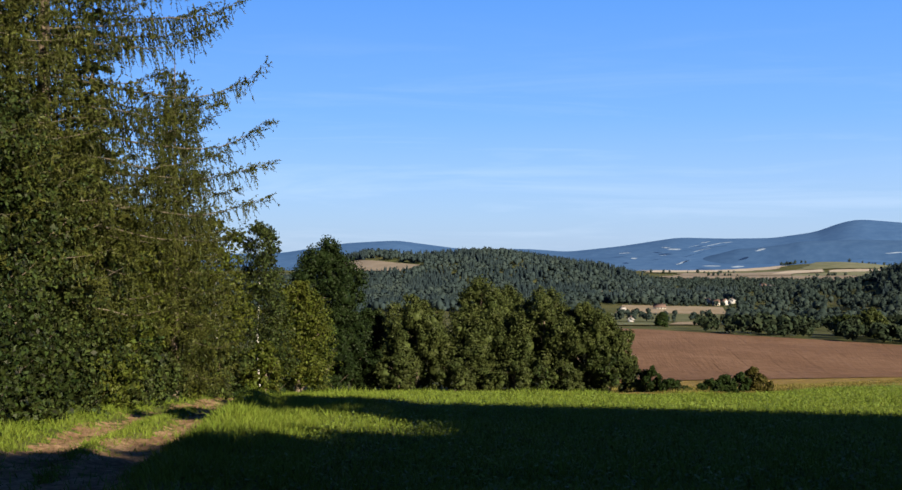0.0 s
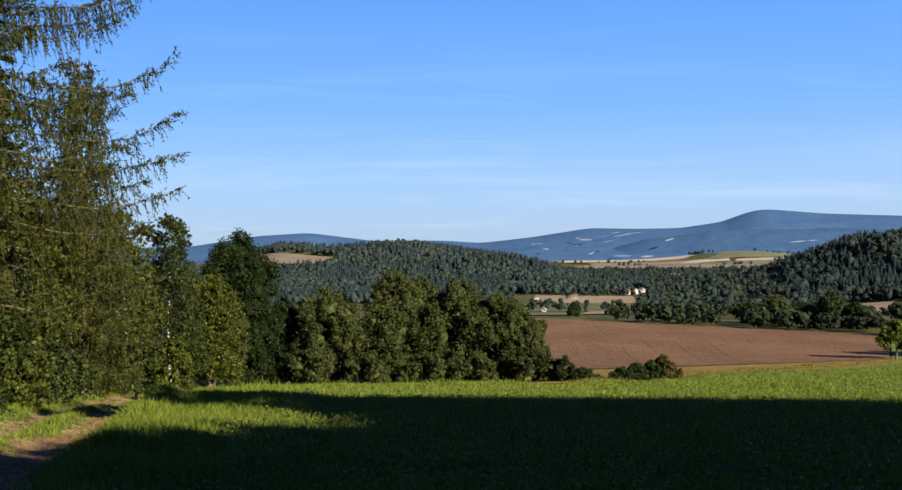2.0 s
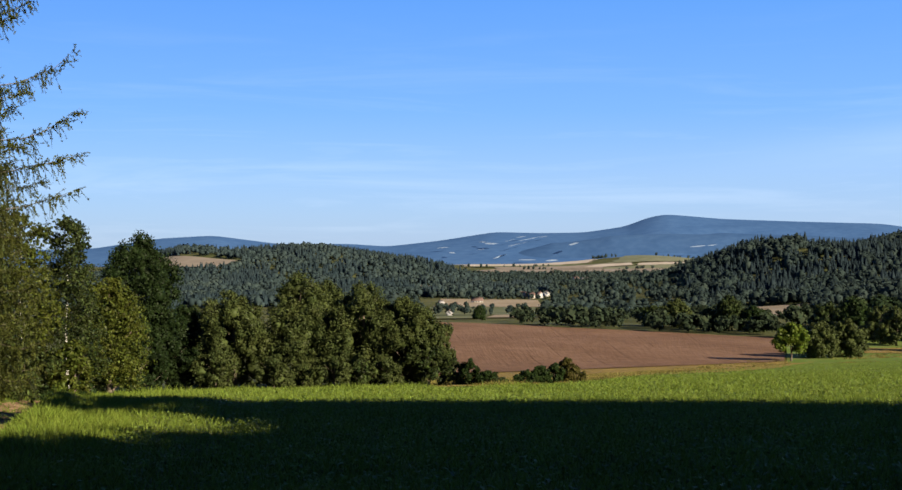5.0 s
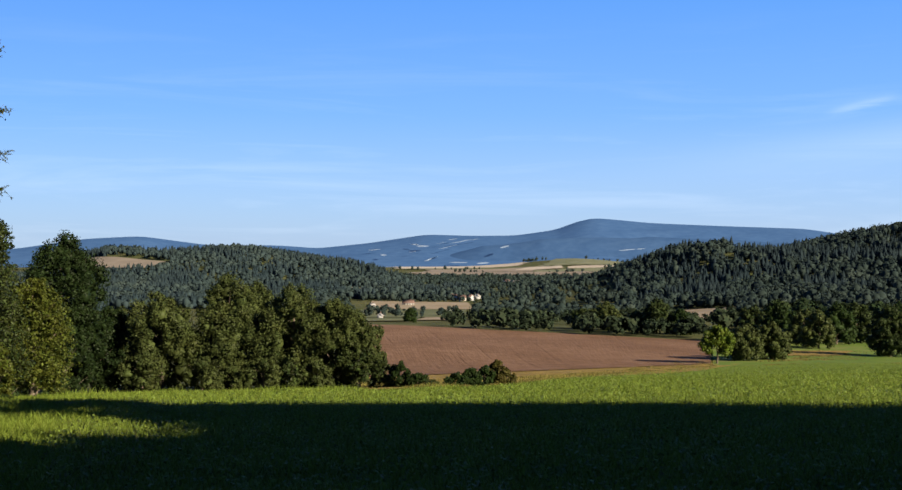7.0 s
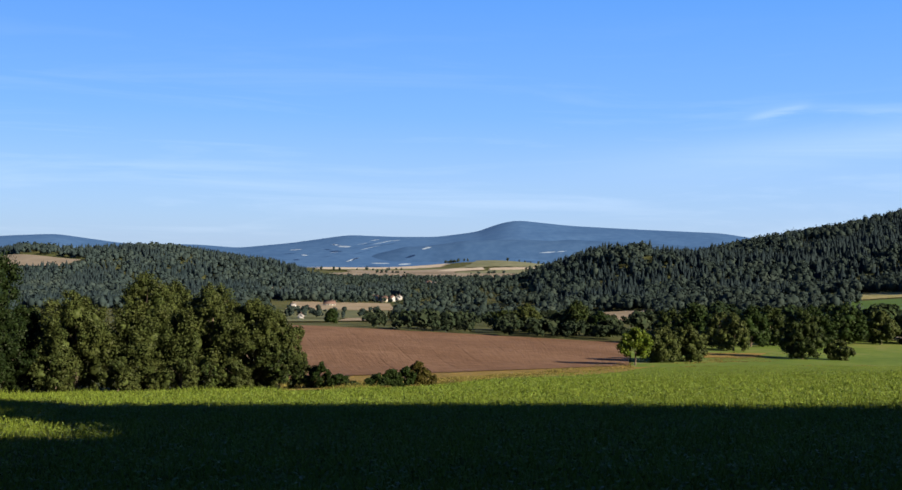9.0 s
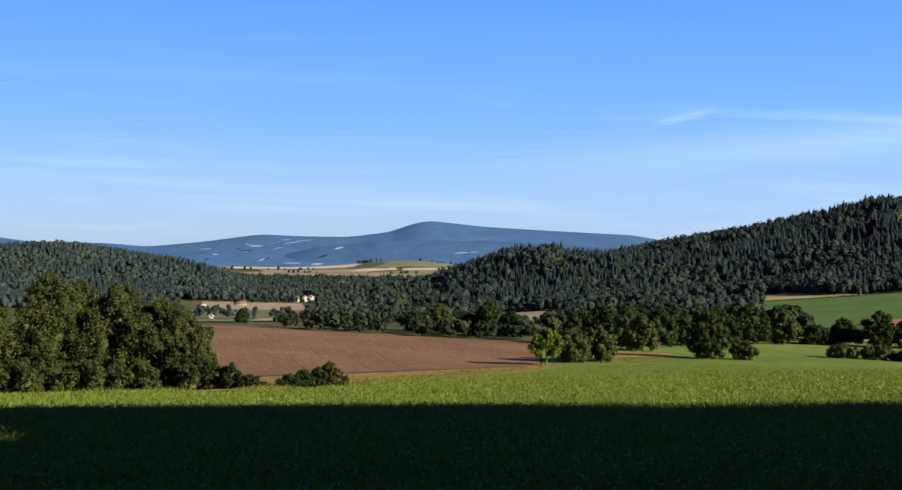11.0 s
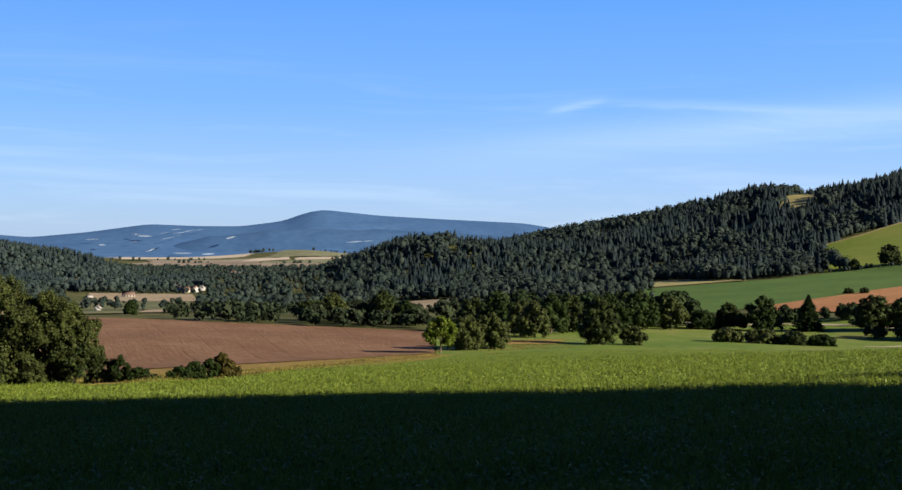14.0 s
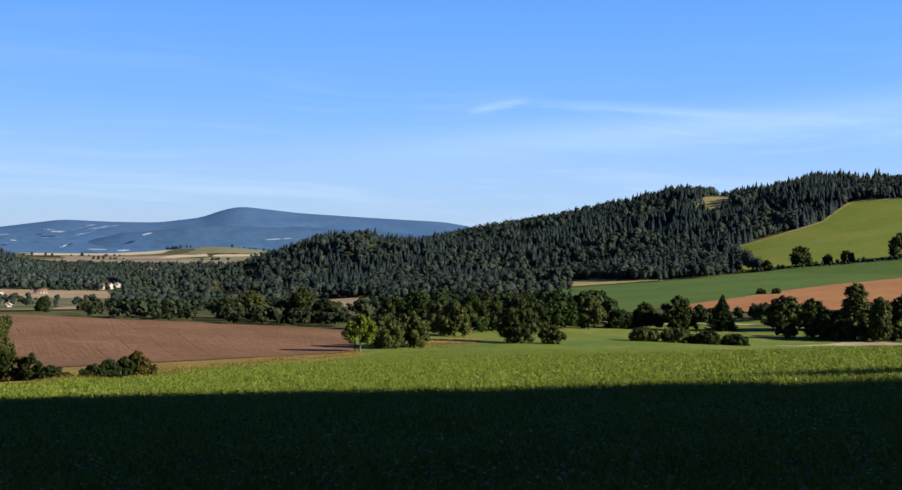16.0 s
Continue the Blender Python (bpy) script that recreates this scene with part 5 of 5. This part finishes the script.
def sod_z(x, y):
    return ground_z(x, y) + 0.05 + 0.0005 * np.hypot(x, y) + relief(x, y)


vx, vy = np.meshgrid(np.linspace(-16.4, -0.9, 150), np.linspace(6.6, 66, 240))
verge = new("track_verge", grid_mesh("track_verge", vx, vy, sod_z(vx, vy), M_VERGE))
tagged(verge, "uneven grassy verges and bank of a farm track", "verge", kind="structure")


def ruts():
    for rut, w, seed in ((RUT_L, 0.6, 1), (RUT_R, 0.62, 2)):
        rng = np.random.RandomState(seed)
        y = np.linspace(9, 63, 300)
        c = rut_x(y, rut)
        c = np.convolve(np.pad(c, 10, "edge"), np.ones(21) / 21, "valid")
        s = np.linspace(-1, 1, 13)
        wander = np.convolve(rng.normal(size=y.size + 16), np.ones(17) / 4, "valid")
        half = w * (1 + 0.22 * np.convolve(rng.normal(size=y.size + 8), np.ones(9) / 3, "valid"))
        xs = c[:, None] + 0.07 * wander[:, None] + s[None, :] * half[:, None] + rng.uniform(-0.03, 0.03, (y.size, 13))
        ys = np.repeat(y[:, None], 13, 1)
        zs = sod_z(xs, ys) + 0.014 + 0.018 * ripple(xs * 2.3, ys * 2.1) + rng.uniform(-0.012, 0.016, xs.shape) - 0.02 * np.abs(s)[None, :] ** 3
        ob = new("track", grid_mesh("track", xs, ys, zs, M_DIRT))
        tagged(ob, "bare dirt wheel rut of a farm track through grass", "track", kind="structure")


ruts()


def blades(g, rng, n, d0, d1, az0, az1, tall, wide, lean=0.5, power=1.0):
    a = np.radians(rng.uniform(az0, az1, n))
    d = d0 + (d1 - d0) * rng.rand(n) ** power
    d = np.minimum(d, d1)
    x, y = d * np.sin(a), d * np.cos(a)
    inside = d < np.interp(np.degrees(a), EDGE_AZ, EDGE_D)
    rut = np.minimum(np.abs(x - rut_x(y, RUT_L)), np.abs(x - rut_x(y, RUT_R)))
    off = inside & ((rut > 0.52 + 0.18 * np.sin(y * 1.7) * np.sin(y * 0.6 + x)) | (y > 62) | (rng.rand(n) < 0.1))
    x, y, d, rut = x[off], y[off], d[off], rut[off]
    n = len(x)
    patch = np.array([noise.noise(Vector((u / 2.3, v / 2.3, 0.0))) for u, v in zip(x, y)])
    h = tall * rng.uniform(0.5, 1.25, n) * (1 + 0.5 * patch) * (1 + np.minimum(d, 60) / 200) * np.where((rut < 0.95) & (y < 66), 0.6, 1)
    w = wide * rng.uniform(0.6, 1.3, n) * (1 + d / 80)
    p = np.column_stack([x, y, sod_z(x, y) - 0.02])
    t = rng.uniform(0, 6.28, n)
    side = np.column_stack([np.cos(t), np.sin(t), 0 * t]) * w[:, None]
    tip = p + np.column_stack([rng.normal(size=n) * lean * h, rng.normal(size=n) * lean * h, h])
    g.add(np.stack([p - side, p + side, tip], 1), np.arange(3 * n).reshape(n, 3))


def clover(g, rng, n, d0, d1, az0, az1, size):
    """Small leaves held level over the sod."""
    a = np.radians(rng.uniform(az0, az1, n))
    d = rng.uniform(d0, d1, n)
    x, y = d * np.sin(a), d * np.cos(a)
    ok = (x > -3) & (d < np.interp(np.degrees(a), EDGE_AZ, EDGE_D))
    x, y, d = x[ok], y[ok], d[ok]
    c = np.column_stack([x, y, sod_z(x, y) + rng.uniform(0.04, 0.2, len(x))])
    g.leaves(c, rng.normal(size=c.shape) * 0.45 + np.array([0, 0, 1.0]), size * rng.uniform(0.6, 1.3, len(x)) * (1 + d / 140), 0.8, rng)


_rng = np.random.RandomState(11)
_g = Geo()
blades(_g, _rng, 105000, 8, 45, -24, 54, 0.2, 0.011)
blades(_g, _rng, 140000, 35, 110, -16, 54, 0.14, 0.014)
blades(_g, _rng, 45000, 100, 290, 12, 54, 0.1, 0.02)
blades(_g, _rng, 45000, 14, 66, -26, -7, 0.2, 0.012, 0.6)
tagged(new("meadow_grass", _g.mesh("meadow_grass", M_BLADE)), "short green meadow grass", "grass", kind="stuff")
_g = Geo()
clover(_g, _rng, 38000, 8, 50, -14, 54, 0.03)
clover(_g, _rng, 36000, 35, 120, -10, 54, 0.036)
clover(_g, _rng, 26000, 110, 285, 14, 54, 0.03)
tagged(new("clover_leaves", _g.mesh("clover_leaves", M_CLOVER)), "low clover leaves over the meadow", "clover", kind="stuff")


def rough_grass(g, rng, n, az0, az1, near, far, tall, wide, soft=False):
    """Tall uneven grass between two distances that follow the azimuth."""
    az = az0 + (az1 - az0) * ((rng.rand(n) + rng.rand(n)) / 2 if soft else rng.rand(n))
    lo, hi = np.interp(az, EDGE_AZ, EDGE_D) + near, np.interp(az, EDGE_AZ, EDGE_D) + far
    d = lo + (hi - lo) * rng.rand(n) ** 1.4
    x, y = d * np.sin(np.radians(az)), d * np.cos(np.radians(az))
    tuft = np.array([noise.noise(Vector((u / 3.5, v / 3.5, 7.0))) for u, v in zip(x, y)])
    ok = tuft > -0.25
    x, y, tuft = x[ok], y[ok], tuft[ok]
    n = len(x)
    h = tall * rng.uniform(0.4, 1.2, n) * (0.7 + tuft)
    t = rng.uniform(0, 6.28, n)
    p = np.column_stack([x, y, ground_z(x, y)])
    side = np.column_stack([np.cos(t), np.sin(t), 0 * t]) * (wide * rng.uniform(0.6, 1.4, n))[:, None]
    tip = p + np.column_stack([rng.normal(size=n) * 0.35 * h, rng.normal(size=n) * 0.35 * h, h])
    g.add(np.stack([p - side, p + side, tip], 1), np.arange(3 * n).reshape(n, 3))


_g = Geo()
rough_grass(_g, _rng, 42000, 8, 25.5, 2, 40, 0.4, 0.05)
rough_grass(_g, _rng, 9000, 26, 54, -1, 4, 0.3, 0.06)
rough_grass(_g, _rng, 6000, 27.2, 32.6, 14, 56, 0.4, 0.1, True)
tagged(new("dry_grass", _g.mesh("dry_grass", M_DRYBLADE)), "tall dry yellow grass beside the ploughed field", "grass", kind="stuff")
_g = Geo()
rough_grass(_g, _rng, 9000, -12, 13, -2, 5, 0.42, 0.03)
rough_grass(_g, _rng, 3000, 11, 14.5, -2, 2, 0.3, 0.035)
rough_grass(_g, _rng, 5000, 14, 27, -1.5, 0.5, 0.16, 0.03)
tagged(new("tall_weeds", _g.mesh("tall_weeds", M_BLADE)), "tall green weeds along the edge of the meadow", "weeds", kind="stuff")


# ---- village ----
def house(name, az, d, w, dep, h, turn, wall, roof, label, storeys=1):
    ob = tagged(new(name), label, "house", "village houses")
    rh = dep * 0.42
    g = Geo()
    g.box((-w / 2, -dep / 2, -0.6), (w / 2, dep / 2, h))
    g.add([(-w / 2, -dep / 2, h), (-w / 2, dep / 2, h), (-w / 2, 0, h + rh)], [(0, 1, 2)])
    g.add([(w / 2, -dep / 2, h), (w / 2, dep / 2, h), (w / 2, 0, h + rh)], [(0, 1, 2)])
    part("wall", g, wall, ob)
    g = Geo()
    o, th = 0.5, 0.25
    k = rh / (dep / 2)
    for s in (-1, 1):
        y1, z1 = s * (dep / 2 + o), h - o * k
        v = [(-w / 2 - o, 0, h + rh), (w / 2 + o, 0, h + rh), (w / 2 + o, y1, z1), (-w / 2 - o, y1, z1)]
        v = v + [(x, y, z + th) for x, y, z in v]
        g.add(v, [(0, 1, 2, 3), (4, 5, 6, 7), (0, 1, 5, 4), (1, 2, 6, 5), (2, 3, 7, 6), (3, 0, 4, 7)])
    rf = part("roof", g, roof, ob)
    g = Geo()
    g.box((w * 0.2, -0.35, h + rh * 0.5), (w * 0.2 + 0.7, 0.35, h + rh + 0.9))
    ch = part("chimney", g, M_TILE, rf)
    for f in range(storeys):
        for i in range(max(2, int(w / 3))):
            x = -w / 2 + (i + 0.5) * w / max(2, int(w / 3))
            g = Geo()
            g.box((x - 0.5, -dep / 2 - 0.05, 0.9 + 2.8 * f), (x + 0.5, -dep / 2 + 0.05, 2.2 + 2.8 * f))
            part("window", g, M_PANE, ob)
    g = Geo()
    g.box((w * 0.1 - 0.5, -dep / 2 - 0.04, 0.0), (w * 0.1 + 0.5, -dep / 2 + 0.04, 2.0))
    part("door", g, M_WOOD, ob)
    x, y = polar(az, d)
    k = 0.82 if d > 600 else 1.0
    ob.matrix_basis = pose(x, y, gz(x, y), 0, 0, turn - az) @ Matrix.Diagonal((k, k, k, 1))
    return ob


house("barn", 10.3, 1032, 12, 7, 2.8, 8, M_CREAM, M_TILE, "long cream farmhouse with a red tiled roof")
house("house", 12.7, 1150, 7, 6, 4.6, 60, M_WHITE, M_TILE, "white house with a red tiled roof", 2)
house("house", 13.0, 1120, 7, 6.5, 4.6, 20, M_CREAM, M_TILE, "cream house with a red tiled roof", 2)
house("house", 13.4, 1122, 7, 6, 4.6, -50, M_WHITE, M_TILE, "white house with a red tiled roof", 2)
house("house", 13.75, 1142, 7, 6, 3.6, 70, M_WHITE, M_GREYROOF, "white cottage with a grey roof")
house("house", 12.4, 1165, 10, 7, 3.6, 10, M_CREAM, M_TILE, "cream house with a red tiled roof")
house("house", 8.5, 984, 5, 4.5, 2.6, 30, M_WHITE, M_GREYROOF, "white cottage with a grey roof")
house("cottage", 8.9, 640, 3.6, 3.4, 2.2, 75, M_WHITE, M_GREYROOF, "small white cottage behind the ploughed field")
house("house", 9.2, 925, 4.6, 4, 2.4, 20, M_WHITE, M_TILE, "small white house with a red roof")
house("barn", 15.6, 1753, 14, 8, 4, 5, M_WHITE, M_GREYROOF, "long white barn with a grey roof")
house("house", 15.2, 1776, 11, 9, 5, 40, M_WHITE, M_TILE, "white house with a red roof", 2)
house("house", 18.57, 1330, 7, 5, 4, 20, M_WHITE, M_GREYROOF, "small white house among trees")
house("house", 9.63, 1215, 6, 5, 3.6, 25, M_WHITE, M_GREYROOF, "small white house among trees")
house("house", 7.0, 885, 6, 5, 3.4, 45, M_WHITE, M_GREYROOF, "small white house among trees")
house("house", 6.6, 900, 7, 6, 3.4, 15, M_WHITE, M_GREYROOF, "small white house among trees")
house("hut", 40.6, 306, 1.3, 1.3, 1.7, 20, M_WHITE, M_WOOD, "tiny pale wooden hut behind meadow bushes")
